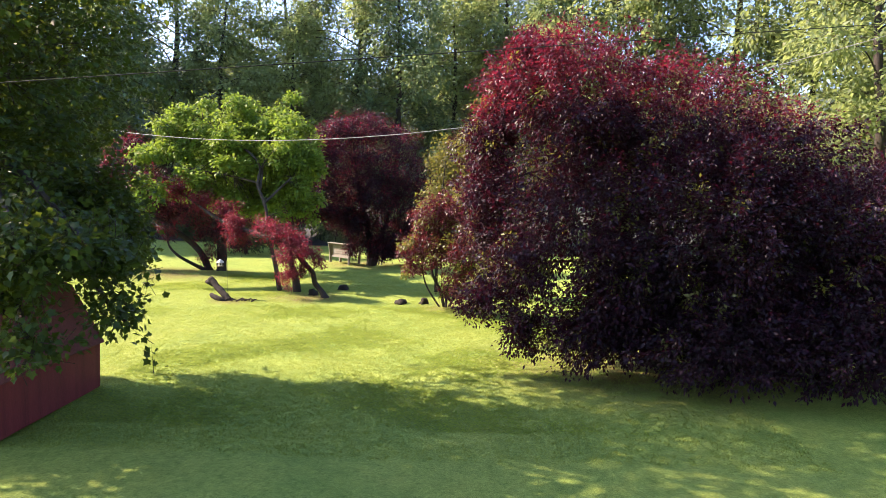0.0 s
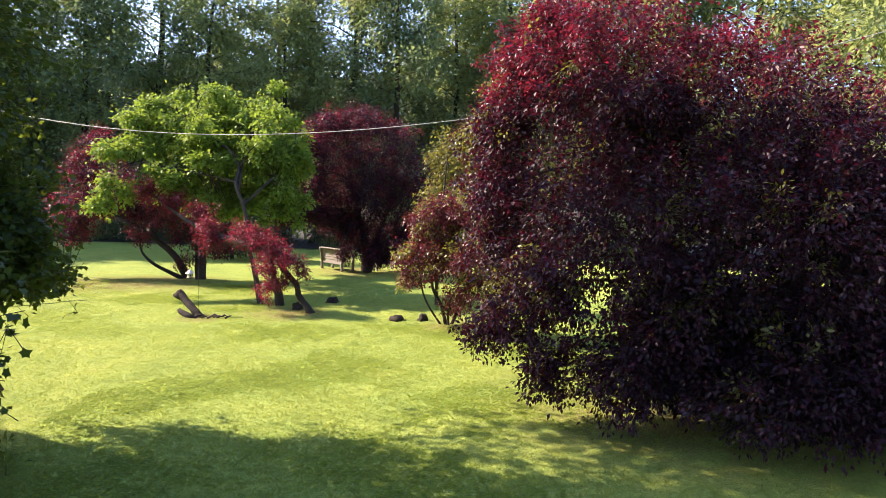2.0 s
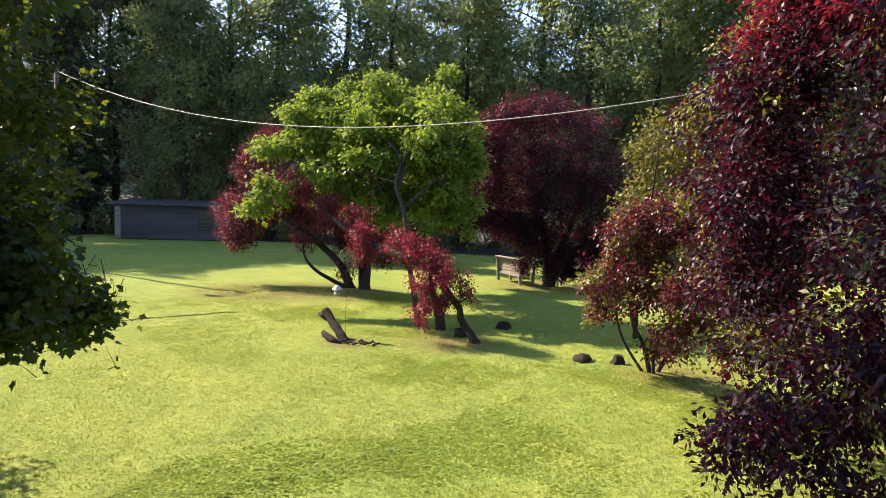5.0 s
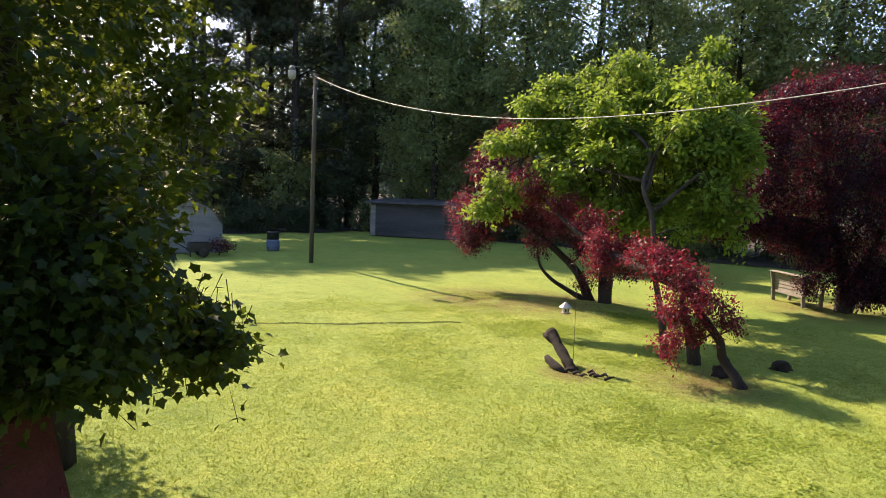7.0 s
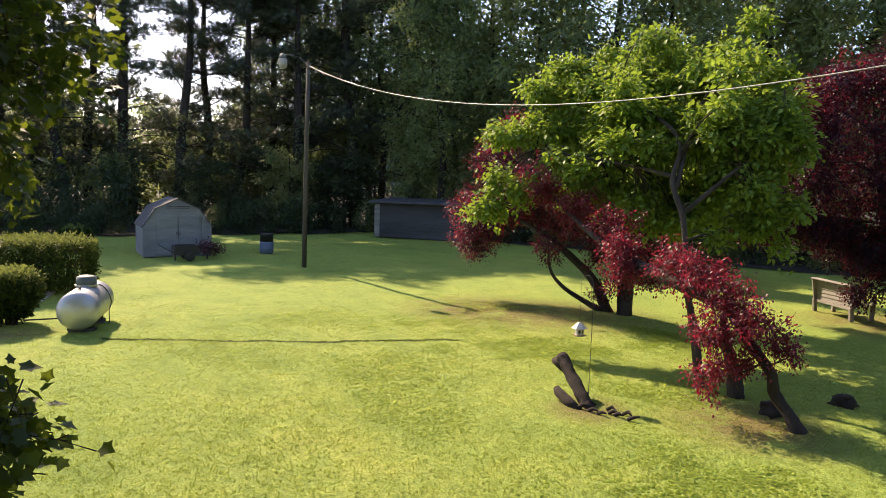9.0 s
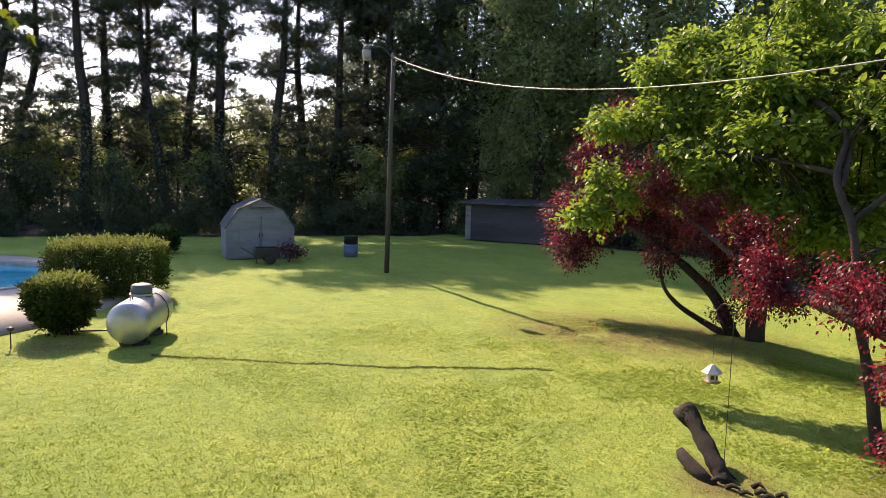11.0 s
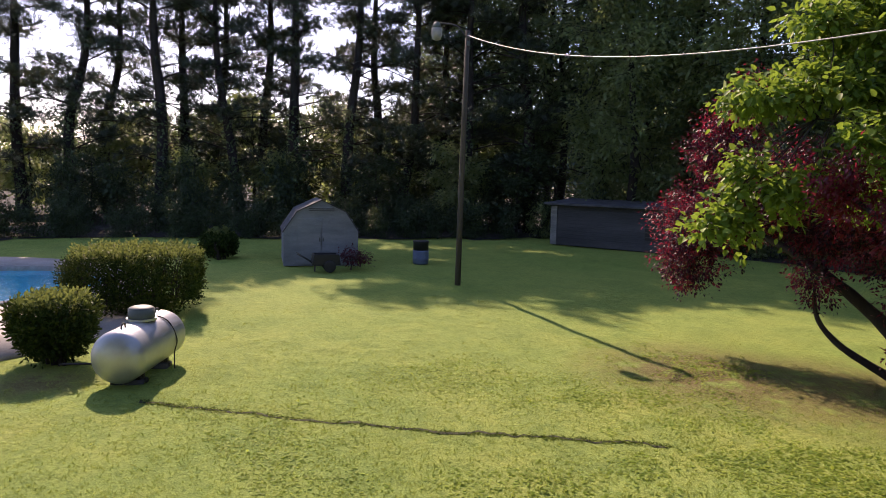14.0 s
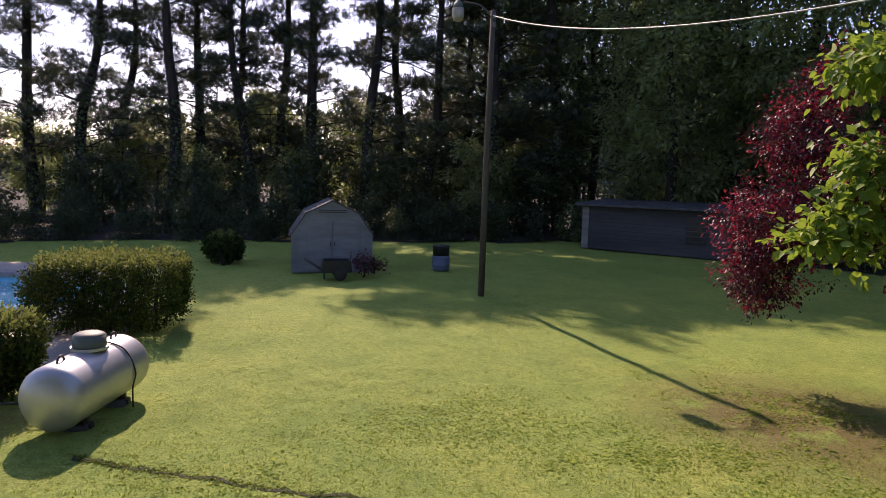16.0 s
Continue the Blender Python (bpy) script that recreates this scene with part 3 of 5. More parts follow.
def pine(seed):
    r = np.random.default_rng(seed)
    h = 21.0
    root = thing("pine_tree", pose(0, 0, 0), "tall bare-trunked pine with ragged dark needle pads", "pine", "row of pines")
    lean = r.normal(size=2) * 0.55
    sp = smooth_path([(0, 0, -0.1, 0.36), (lean[0] * 0.9, lean[1] * 0.2, 6, 0.30), (lean[0] * 0.6, lean[1], 12, 0.22), (lean[0] * 0.8, lean[1], h, 0.04)], 8)
    tubes = [tube_data(sp[:, :3], sp[:, 3], 8, 0.2)]
    groups = {0: ([], []), 1: ([], [])}
    for k in range(60):
        top = k >= 33
        z = 3.4 + 12.2 * k / 33.0 + r.normal() * 0.3 if not top else 15.8 + (h - 16.0) * (k - 33) / 27.0
        i = int(np.argmin(np.abs(sp[:, 2] - z)))
        a = sp[i, :3].copy()
        ang = r.random() * 6.283
        ln = 1.4 + 3.0 * r.random() ** 1.3 if not top else (2.1 + 1.6 * r.random()) * (1.0 - 0.5 * max(0, z - 18.3) / 2.2)
        d = np.array([math.cos(ang), math.sin(ang), r.normal() * 0.15 + 0.1])
        bend = a + d * ln * 0.5 + np.array([0, 0, 0.12 * ln])
        e = a + d * ln + np.array([0, 0, 0.1 * ln])
        tubes.append(tube_data(np.array([a, bend, e]), [0.055, 0.035, 0.012], 4, 0, False))
        for _ in range(2):
            q = a + (e - a) * (0.3 + 0.5 * r.random())
            tubes.append(tube_data(np.array([q, q + r.normal(size=3) * 0.3 + [0, 0, 0.1], q + (e - a) * 0.3 + r.normal(size=3) * 0.35]), [0.02, 0.014, 0.006], 3, 0, False))
        if (z < 6 and r.random() < 0.5) or (z < 15.3 and r.random() < 0.24):
            continue
        m = int(8 + 7 * ln)
        t = 0.3 + 0.72 * r.random((m, 1))
        core = a + (e - a) * t + np.array([0, 0, 0.1 * ln]) * np.sin(t * 2.6)
        pads = a + (e - a) * (0.45 + 0.6 * r.random((4, 1))) + r.normal(size=(4, 3)) * np.array([0.45, 0.45, 0.15])
        core = 0.25 * core + 0.75 * pads[r.integers(0, 4, m)]
        off = r.normal(size=(m, 3)) * np.array([0.36, 0.36, 0.13])
        groups[int(top)][1].append(core + off + np.array([0, 0, 0.12]))
    V, G = join_tubes(tubes)
    put("trunk", np_mesh("trunk", V, G, True), M_BARK, root)
    PP, SS = [], []
    for top, per, size in ((0, 5, 0.38), (1, 3, 0.6)):
        B = np.concatenate(groups[top][1])
        m = len(B)
        PP.append((B[:, None] + r.normal(size=(m, per, 3)) * np.array([0.16, 0.16, 0.08])).reshape(-1, 3))
        SS.append(size * (1 + 0.5 * r.random(m * per)))
    P, S = np.concatenate(PP), np.concatenate(SS)
    D = unit(r.normal(size=(len(P), 3)) + np.array([0, 0, 0.5]))
    N = unit(r.normal(size=(len(P), 3)))
    put("needles", leaf_mesh("needles", P, D, N, S, NEEDLES), M_PINE, root)
    # ivy climbing the trunk
    k = 700
    z = 7.5 * r.random(k) ** 1.2
    ang = r.random(k) * 6.283
    rad = 0.32 + 0.25 * r.random(k) * (0.6 + 0.4 * np.sin(z * 1.7 + seed))
    at = np.array([np.interp(z, sp[:, 2], sp[:, q]) for q in (0, 1)]).T
    P = np.c_[at[:, 0] + rad * np.cos(ang), at[:, 1] + rad * np.sin(ang), z]
    put("ivy", leaf_mesh("ivy", P, r.normal(size=(k, 3)) - [0, 0, 0.6], np.c_[np.cos(ang), np.sin(ang), np.full(k, 0.4)], 0.16 + 0.12 * r.random(k), LEAF_OVAL), M_WOOD_DARK, root, "dark ivy leaves on the trunk")
    return root


pines = [pine(3), pine(4), pine(5)]
PINE_SPOTS = [(-53.8, 21.0), (-54.4, 27.8), (-50.5, 25.2), (-49.2, 30.1), (-48.1, 33.3), (-44.5, 35.2), (-42.3, 37.7), (-39.0, 40.5), (-55.0, 15.5), (-57.5, 11.0), (-58.0, 18.5), (-52.5, 33.0),
              (-48.0, 38.5), (-44.0, 42.5), (-36.0, 43.5), (-61.0, 24.0), (-33.0, 46.5), (-57.0, 31.0)]
for i, (x, y) in enumerate(PINE_SPOTS):
    s = 0.92 + 0.15 * rng.random()
    m = pose(x, y, 0, 0, 0, 360 * rng.random()) @ Matrix.Diagonal((s, s, s * 0.96, 1))
    if i < 3:
        pines[i].matrix_basis = m
    else:
        copy_thing(pines[i % 3], m)

# The last eight, beside and behind the camera, are added unseen to block skylight.
WOOD_SPOTS = [(2, -31, 48, 0.95), (1, -36.5, 46.5, 1.0), (1, -40, 49, 0.95), (1, -44, 48, 1.1), (0, -47.5, 46.5, 1.05), (1, -27, 46.5, 1.0), (2, -23, 46, 1.0), (1, -19, 47, 1.05), (2, -15, 46, 0.95), (2, -28.6, 43.6, 0.9), (3, -12, 50, 1.05), (2, -10.5, 46, 0.85), (3, -6.5, 48, 0.95), (0, -3.5, 46.5, 0.9), (2, 0.3, 50, 1.0), (3, 4.2, 52, 1.0), (1, 2.0, 55, 1.05),
              (1, 7.5, 47, 0.95), (3, 10.5, 44, 0.95), (2, 13, 43, 1.0), (3, 17, 41, 1.0), (2, 20, 38, 1.0), (3, 24, 34, 1.0), (3, 19, 30, 0.85), (1, 14, 2, 0.9), (0, 17, 8, 0.9), (1, 10, 3.2, 0.75), (0, 13.5, 7, 0.8), (1, 9, -6, 0.9), (0, 2, -10, 0.9), (1, -6, -10, 0.9), (0, -13, -7, 0.9)]
used = set()
for k, x, y, s in WOOD_SPOTS:
    s *= 1.12
    m = pose(x, y, 0, 0, 0, 360 * rng.random()) @ Matrix.Diagonal((s, s, s, 1))
    if k not in used:
        wood[k].matrix_basis = m
        used.add(k)
    else:
        copy_thing(wood[k], m)


def shrub(mat, seed, label):
    r = np.random.default_rng(seed)
    lobes = [(r.normal() * 0.55, r.normal() * 0.55, 0.75 + 0.36 * q + 0.3 * r.random(), 0.9, 0.9, 0.75, 26) for q in range(5)] + [(sx, r.normal() * 0.3, 0.42, 1.0, 1.0, 0.55, 34) for sx in (-0.7, 0.7)]
    return tree("shrub", (0, 0, 0), [[(0, 0, -0.05, 0.05), (0.1, 0, 0.6, 0.04), (0.1, 0.1, 1.5, 0.02)]], lobes, LEAF_OVAL, 0.2, 9, 0.5, mat, M_BARK, label, "shrub", 0.15, 0.16, 0.3, "shrubs along the lawn's end", 6, fine=False)


shrubs = [shrub(M_SHRUB, 1, "dark green wild shrub at the lawn's shaded end"), shrub(M_SHRUB, 2, "dark green wild shrub at the lawn's shaded end"), shrub(M_WOOD_LIGHT, 3, "bright green wild shrub at the lawn's end")]
EDGE = [(-42.6, 10), (-42, 17), (-38.5, 28), (-34.5, 38), (-32.5, 42), (-22, 43.5), (-10, 43), (2, 42), (10, 40), (17, 35), (22, 29), (26, 22)]


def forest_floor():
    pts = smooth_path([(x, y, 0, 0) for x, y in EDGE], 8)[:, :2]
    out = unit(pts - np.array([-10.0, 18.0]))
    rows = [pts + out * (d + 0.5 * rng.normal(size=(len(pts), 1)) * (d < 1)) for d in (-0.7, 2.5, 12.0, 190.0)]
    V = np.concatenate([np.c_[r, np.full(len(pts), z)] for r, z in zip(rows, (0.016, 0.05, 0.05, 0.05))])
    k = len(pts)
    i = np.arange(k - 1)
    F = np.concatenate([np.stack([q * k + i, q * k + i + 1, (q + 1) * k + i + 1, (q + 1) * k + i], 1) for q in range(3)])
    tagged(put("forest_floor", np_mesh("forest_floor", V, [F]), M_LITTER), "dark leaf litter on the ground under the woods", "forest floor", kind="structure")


forest_floor()
spots = []
for (x0, y0), (x1, y1) in zip(EDGE, EDGE[1:]):
    ln = math.hypot(x1 - x0, y1 - y0)
    nx, ny = -(y1 - y0) / ln, (x1 - x0) / ln
    low = x1 < -32
    for back, step, big in (((0.0, 1.15, 0.66), (3.0, 1.9, 0.95), (8.0, 2.6, 1.5)) if low else ((0.0, 2.0, 0.85), (2.6, 2.7, 1.35), (6.0, 3.4, 2.2))):
        if x0 > 1 and back > 0:
            continue
        k = max(1, int(ln / step))
        for q in range(k):
            t = (q + rng.random() * 0.7) / k
            bk = back if x0 < -30 or x1 < -30 else back + 0.4
            spots.append((low, x0 + (x1 - x0) * t + (nx if x0 > -34 else -abs(nx)) * bk + rng.normal() * 0.35, y0 + (y1 - y0) * t + ny * bk + rng.normal() * 0.35, big))
for i, (low, x, y, big) in enumerate(spots):
    k = i % 2 if low or rng.random() > 0.42 else 2
    s = big * (0.85 + 0.4 * rng.random())
    m = pose(x, y, 0, 0, 0, 360 * rng.random()) @ Matrix.Diagonal((s, s, s * (0.9 + 0.4 * rng.random()), 1))
    if i < 3:
        shrubs[i].matrix_basis = m
    else:
        copy_thing(shrubs[k], m)


def sapling(mat, label):
    lobes = [(1.3 * math.cos(2.4 * i), 1.3 * math.sin(2.4 * i), 1.6 + 0.75 * i, 1.35, 1.35, 1.0, 50) for i in range(8)]
    return tree("young_tree", (0, 0, 0), [[(0, 0, -0.1, 0.11), (0.1, 0, 2.5, 0.08), (0, 0.1, 5, 0.05), (0, 0, 7, 0.02)]], lobes, LEAF_OVAL, 0.27, 10, 0.8, mat, M_BARK, label, droop=0.4, spread=0.22, shell=0.35, group="young trees behind the pines", sides=6, fine=False)


young = [sapling(M_WOOD_LIGHT, "young yellow-green tree growing behind the pines"), sapling(M_SHRUB, "young dark green tree growing behind the pines")]
YOUNG_SPOTS = [(-60, 11, 1.0), (-63, 15, 1.1), (-60, 19, 1.05), (-61, 22.5, 1.2), (-59, 26, 1.2), (-57, 29.5, 1.25), (-55, 33, 1.25), (-52, 36, 1.3), (-49.5, 39.5, 1.3), (-46, 42, 1.3), (-42.5, 44.5, 1.3), (-38.5, 45, 1.2),
               (-46.5, 31.5, 0.8), (-41, 35.5, 0.85), (-37.5, 39, 0.9), (-35.5, 42, 1.0), (-49, 27, 0.75), (-51, 21.5, 0.7), (-57, 23.5, 0.9),
               (-64, 10.5, 1.0), (-65, 18.5, 1.1), (-63.5, 26.5, 1.15), (-61, 31, 1.2), (-58, 36, 1.2), (-54.5, 40, 1.2), (-50, 44, 1.2), (-46, 88, 2.0), (-53, 83, 1.9), (-58, 80, 2.1), (-63, 73, 2.0), (-68, 71, 1.8), (-71, 65, 2.1), (-75, 61, 1.9), (-78, 56, 2.0), (-79, 51, 1.7), (-83, 46, 1.9), (-84, 41, 1.6), (-86, 36, 1.5), (-87, 30, 1.2), (-88, 24, 1.1)]
for i, (x, y, s) in enumerate(YOUNG_SPOTS):
    s *= 0.98 if x < -30 else 1.0
    m = pose(x, y, 0, 0, 0, 360 * rng.random()) @ Matrix.Diagonal((s, s, s * (0.75 + 0.3 * rng.random()), 1))
    if i < 2:
        young[i].matrix_basis = m
    else:
        copy_thing(young[i % 2], m)

# hill-shaped backdrop beyond the pines, added to fill sky gaps between trees
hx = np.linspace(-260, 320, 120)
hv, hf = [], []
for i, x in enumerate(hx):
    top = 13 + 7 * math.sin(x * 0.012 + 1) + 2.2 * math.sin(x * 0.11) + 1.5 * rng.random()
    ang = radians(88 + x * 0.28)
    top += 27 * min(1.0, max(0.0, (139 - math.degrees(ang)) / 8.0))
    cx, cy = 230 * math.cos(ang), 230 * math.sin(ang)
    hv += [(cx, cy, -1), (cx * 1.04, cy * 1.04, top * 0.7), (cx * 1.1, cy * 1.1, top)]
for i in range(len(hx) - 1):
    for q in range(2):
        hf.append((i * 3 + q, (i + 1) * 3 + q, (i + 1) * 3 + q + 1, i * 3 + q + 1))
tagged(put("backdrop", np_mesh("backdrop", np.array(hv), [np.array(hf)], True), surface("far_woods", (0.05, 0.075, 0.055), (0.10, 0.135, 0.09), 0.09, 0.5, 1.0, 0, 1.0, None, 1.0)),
       "hill-shaped backdrop sheet added beyond the pine row", "hill", kind="structure")

# ---- garden trees ----
# The maple's high and western lobes stand out of view, added to cast shade.
tree_w("maple_tree", (-8.9, 11.8, 0), [[(-8.9, 11.8, -0.1, 0.30), (-8.7, 11.7, 2.2, 0.24), (-8.4, 11.2, 5, 0.18), (-8.4, 11, 8.5, 0.1), (-8.4, 11.2, 13, 0.04)]],
       [(-7.3, 9.8, 3.2, 2.3, 1.5, 1.4, 380), (-5.45, 10.45, 2.75, 1.02, 0.85, 0.9, 400), (-6.3, 8.8, 3.1, 1.6, 1.3, 1.1, 220), (-6.4, 9.9, 4.7, 1.8, 1.6, 1.4, 430), (-8.0, 10.2, 6.3, 3.2, 2.6, 1.9, 500), (-5.6, 10.5, 2.12, 0.85, 0.75, 0.36, 230), (-5.45, 11.5, 1.98, 0.42, 0.38, 0.2, 90), (-7.7, 12.4, 5.3, 1.2, 0.8, 0.8, 90), (-6.6, 12.2, 4.0, 0.8, 0.6, 0.5, 80), (-7.0, 11.9, 3.2, 0.8, 0.5, 0.5, 70), (-10.6, 8.2, 6.8, 2.4, 2.0, 2.0, 180), (-8.6, 13.4, 11.6, 3.0, 2.2, 2.0, 220), (-6.5, 11.3, 5.7, 1.2, 1.1, 0.9, 130),
        (-7.8, 12.6, 7.8, 3.0, 2.6, 1.8, 300), (-8.6, 10.6, 9.0, 3.9, 4.0, 2.0, 330), (-8.6, 11.4, 12.0, 3.4, 3.2, 2.0, 260), (-8.4, 12.8, 10.0, 3.2, 2.2, 1.8, 220), (-8.6, 11.6, 14.0, 2.2, 2.4, 1.2, 120), (-6.9, 8.0, 5.6, 2.2, 1.8, 1.6, 260), (-4.2, 6.8, 1.45, 0.5, 0.4, 0.25, 34), (-4.3, 6.9, 2.45, 0.7, 0.6, 0.45, 110), (-4.9, 7.2, 2.0, 0.6, 0.5, 0.4, 70), (-3.75, 7.4, 2.35, 0.4, 0.4, 0.3, 50),
        (-3.6, 7.4, 1.75, 0.4, 0.35, 0.26, 28), (-4.6, 8.4, 2.5, 0.8, 0.8, 0.5, 80), (-9.8, 9.0, 4.0, 2.2, 1.8, 1.8, 140), (-11.9, 12.6, 3.0, 1.7, 1.0, 0.8, 330), (-9.9, 12.0, 2.1, 0.9, 0.8, 0.5, 60), (-8.6, 12.2, 4.2, 1.3, 0.9, 1.2, 200), (-10.2, 9.7, 5.0, 2.0, 1.6, 1.0, 240), (-12.4, 10.3, 7.0, 2.5, 1.9, 1.2, 170), (-12.4, 7.4, 7.4, 2.6, 2.2, 1.4, 200), (-10.6, 6.6, 7.2, 2.0, 2.0, 1.2, 120)],
       LEAF_MAPLE, 0.072, 13, 0.5, M_MAPLE, M_BARK, "large dark green maple with low sweeping branches", droop=0.4, spread=0.06, crown_label="dark lobed maple leaves", upper=(6.6, LEAF_BROAD, 0.14, 11))

PLUM_LOBES = [(4.4, 12.9, 0.8, 1.5, 0.8, 0.8, 200), (6.6, 13.0, 0.9, 1.6, 0.8, 0.9, 200), (3.5, 12.2, 1.5, 0.8, 0.7, 0.8, 110), (5.6, 11.4, 1.0, 1.5, 0.6, 0.8, 180), (0.98, 14.15, 4.5, 0.62, 0.8, 0.75, 120), (0.95, 14.1, 3.4, 0.65, 0.8, 0.8, 130), (1.25, 14.2, 5.45, 0.62, 0.8, 0.7, 100), (0.95, 14.0, 2.4, 0.6, 0.7, 0.6, 80), (1.6, 14.2, 6.2, 0.55, 0.6, 0.45, 60), (2.9, 13.0, 3.9, 1.3, 1.0, 1.1, 170), (5.4, 12.4, 3.2, 1.9, 1.0, 1.2, 260), (7.6, 13.0, 2.6, 1.8, 1.0, 1.2, 220), (2.5, 12.9, 5.2, 1.45, 1.6, 1.35, 330), (1.9, 13.6, 5.6, 0.9, 1.0, 1.0, 120), (4.3, 13.3, 4.8, 1.9, 1.8, 1.25, 400), (6.4, 13.8, 4.1, 2.0, 1.8, 1.2, 380), (8.6, 14.2, 3.1, 2.0, 1.8, 1.3, 300),
              (2.4, 12.3, 2.9, 1.5, 1.5, 1.5, 340), (4.6, 11.7, 2.8, 2.1, 1.5, 1.7, 480), (6.9, 12.2, 2.4, 2.2, 1.6, 1.6, 440), (9.0, 12.6, 1.7, 1.9, 1.6, 1.6, 280), (1.4, 12.5, 1.9, 0.8, 0.9, 0.9, 110),
              (2.7, 11.6, 0.95, 1.1, 0.8, 0.85, 190), (4.6, 10.8, 0.9, 1.6, 0.9, 0.9, 300), (6.6, 10.7, 0.9, 1.6, 0.9, 0.9, 300), (8.6, 11.2, 0.9, 1.5, 0.9, 0.9, 220), (0.75, 12.3, 1.25, 0.5, 0.6, 0.35, 50), (1.5, 12.0, 0.8, 0.55, 0.5, 0.5, 50), (5.0, 11.7, 1.7, 1.9, 0.9, 0.7, 200), (7.3, 12.0, 1.7, 1.8, 0.9, 0.7, 180), (4.0, 12.4, 0.9, 1.4, 1.0, 0.8, 190), (6.2, 12.4, 0.9, 1.5, 1.0, 0.8, 200), (8.2, 12.8, 1.0, 1.5, 1.0, 0.9, 180), (3.2, 11.3, 1.9, 1.0, 0.7, 0.8, 130)]
tree_w("plum_tree", (4.3, 13.2, 0), [[(4.3, 13.2, -0.1, 0.20), (4.1, 13.1, 1.0, 0.16), (3.5, 13.0, 2.6, 0.11), (2.7, 13.0, 4.8, 0.04)], [(4.5, 13.3, -0.1, 0.16), (5.0, 13.3, 1.2, 0.13), (6.2, 13.4, 2.6, 0.09), (7.6, 13.8, 3.2, 0.03)], [(4.2, 13.4, 0, 0.12), (4.3, 13.4, 2, 0.1), (4.4, 13.3, 4.6, 0.03)]],
       [(x, y, z, a, b, c, int(1.15 * n)) for x, y, z, a, b, c, n in PLUM_LOBES], LEAF_OVAL, 0.076, 35, 0.5, M_PLUM, M_BARK, "huge purple-leaved plum tree drooping to the lawn", droop=0.45, spread=0.055, crown_label="glossy dark purple leaves", second=(M_OLIVE, 0.05, "olive-green inner leaves"), upper=(4.9, LEAF_OVAL, 0.072, 35, M_CRIMSON, "crimson leaves coloured as sunlit"))

tree_w("plum_tree", (0.1, 19.6, 0), [[(0.1, 19.6, -0.1, 0.05), (-0.05, 19.5, 0.5, 0.042), (-0.3, 19.35, 1.1, 0.036), (-0.15, 19.2, 2.2, 0.03), (0, 18.9, 4.2, 0.012)], [(0.2, 19.7, -0.1, 0.045), (0.45, 19.55, 0.6, 0.036), (0.4, 19.5, 1.3, 0.03), (0.8, 19.3, 2.6, 0.02), (0.9, 19, 4, 0.01)], [(0.15, 19.5, -0.1, 0.035), (0.15, 19.2, 0.6, 0.028), (0.5, 18.8, 1.3, 0.02), (0.8, 18.3, 2.2, 0.01)], [(0.0, 19.6, -0.1, 0.03), (-0.45, 19.6, 0.6, 0.024), (-0.6, 19.3, 1.3, 0.018), (-0.7, 18.9, 2.6, 0.008)]],
       [(-0.35, 19.1, 2.55, 0.75, 0.8, 0.62, 100), (0.3, 19.0, 2.9, 0.85, 0.9, 0.6, 110), (1.1, 18.6, 2.7, 0.95, 0.9, 0.8, 110), (-0.75, 19.2, 1.75, 0.55, 0.6, 0.55, 60), (0.0, 18.9, 1.75, 0.75, 0.7, 0.6, 90), (0.9, 18.2, 1.8, 0.9, 0.9, 0.6, 100), (-0.8, 19.3, 1.1, 0.35, 0.4, 0.3, 22), (0.5, 18.4, 0.95, 0.6, 0.6, 0.4, 44), (1.4, 17.9, 1.0, 0.7, 0.7, 0.5, 60), (0.2, 19.4, 0.45, 0.4, 0.35, 0.25, 18), (1.9, 18.2, 3.4, 0.9, 0.9, 0.8, 90)],
       LEAF_BROAD, 0.062, 36, 0.45, M_BRONZE, M_BARK, "bronze-red plum tree with several thin stems", droop=0.4, spread=0.06, second=(M_OLIVE, 0.22, "olive-green leaves"))
tree_w("shrub", (1.8, 16.0, 0), [[(1.8, 16, -0.1, 0.06), (1.8, 15.9, 1.5, 0.045), (1.9, 15.8, 3.2, 0.02)]],
       [(1.5, 16.1, 1.6, 0.8, 0.8, 0.8, 90), (1.6, 15.9, 2.8, 0.9, 0.9, 0.9, 110), (0.85, 16.4, 3.5, 0.7, 0.8, 0.75, 100), (0.75, 16.6, 4.5, 0.65, 0.8, 0.65, 90), (1.3, 16.4, 5.4, 0.7, 0.8, 0.6, 90), (1.9, 16.0, 6.1, 0.7, 0.8, 0.55, 80), (2.2, 15.9, 4.4, 0.9, 0.9, 0.9, 90), (0.95, 16.3, 2.4, 0.5, 0.6, 0.5, 50)], LEAF_BROAD, 0.06, 32, 0.45, M_PLUM_DARK, M_BARK,
       "purple and olive-green shrub among the purple plums", "shrub", droop=0.35, spread=0.07, second=(M_OLIVE, 0.3, "olive-green leaves"))
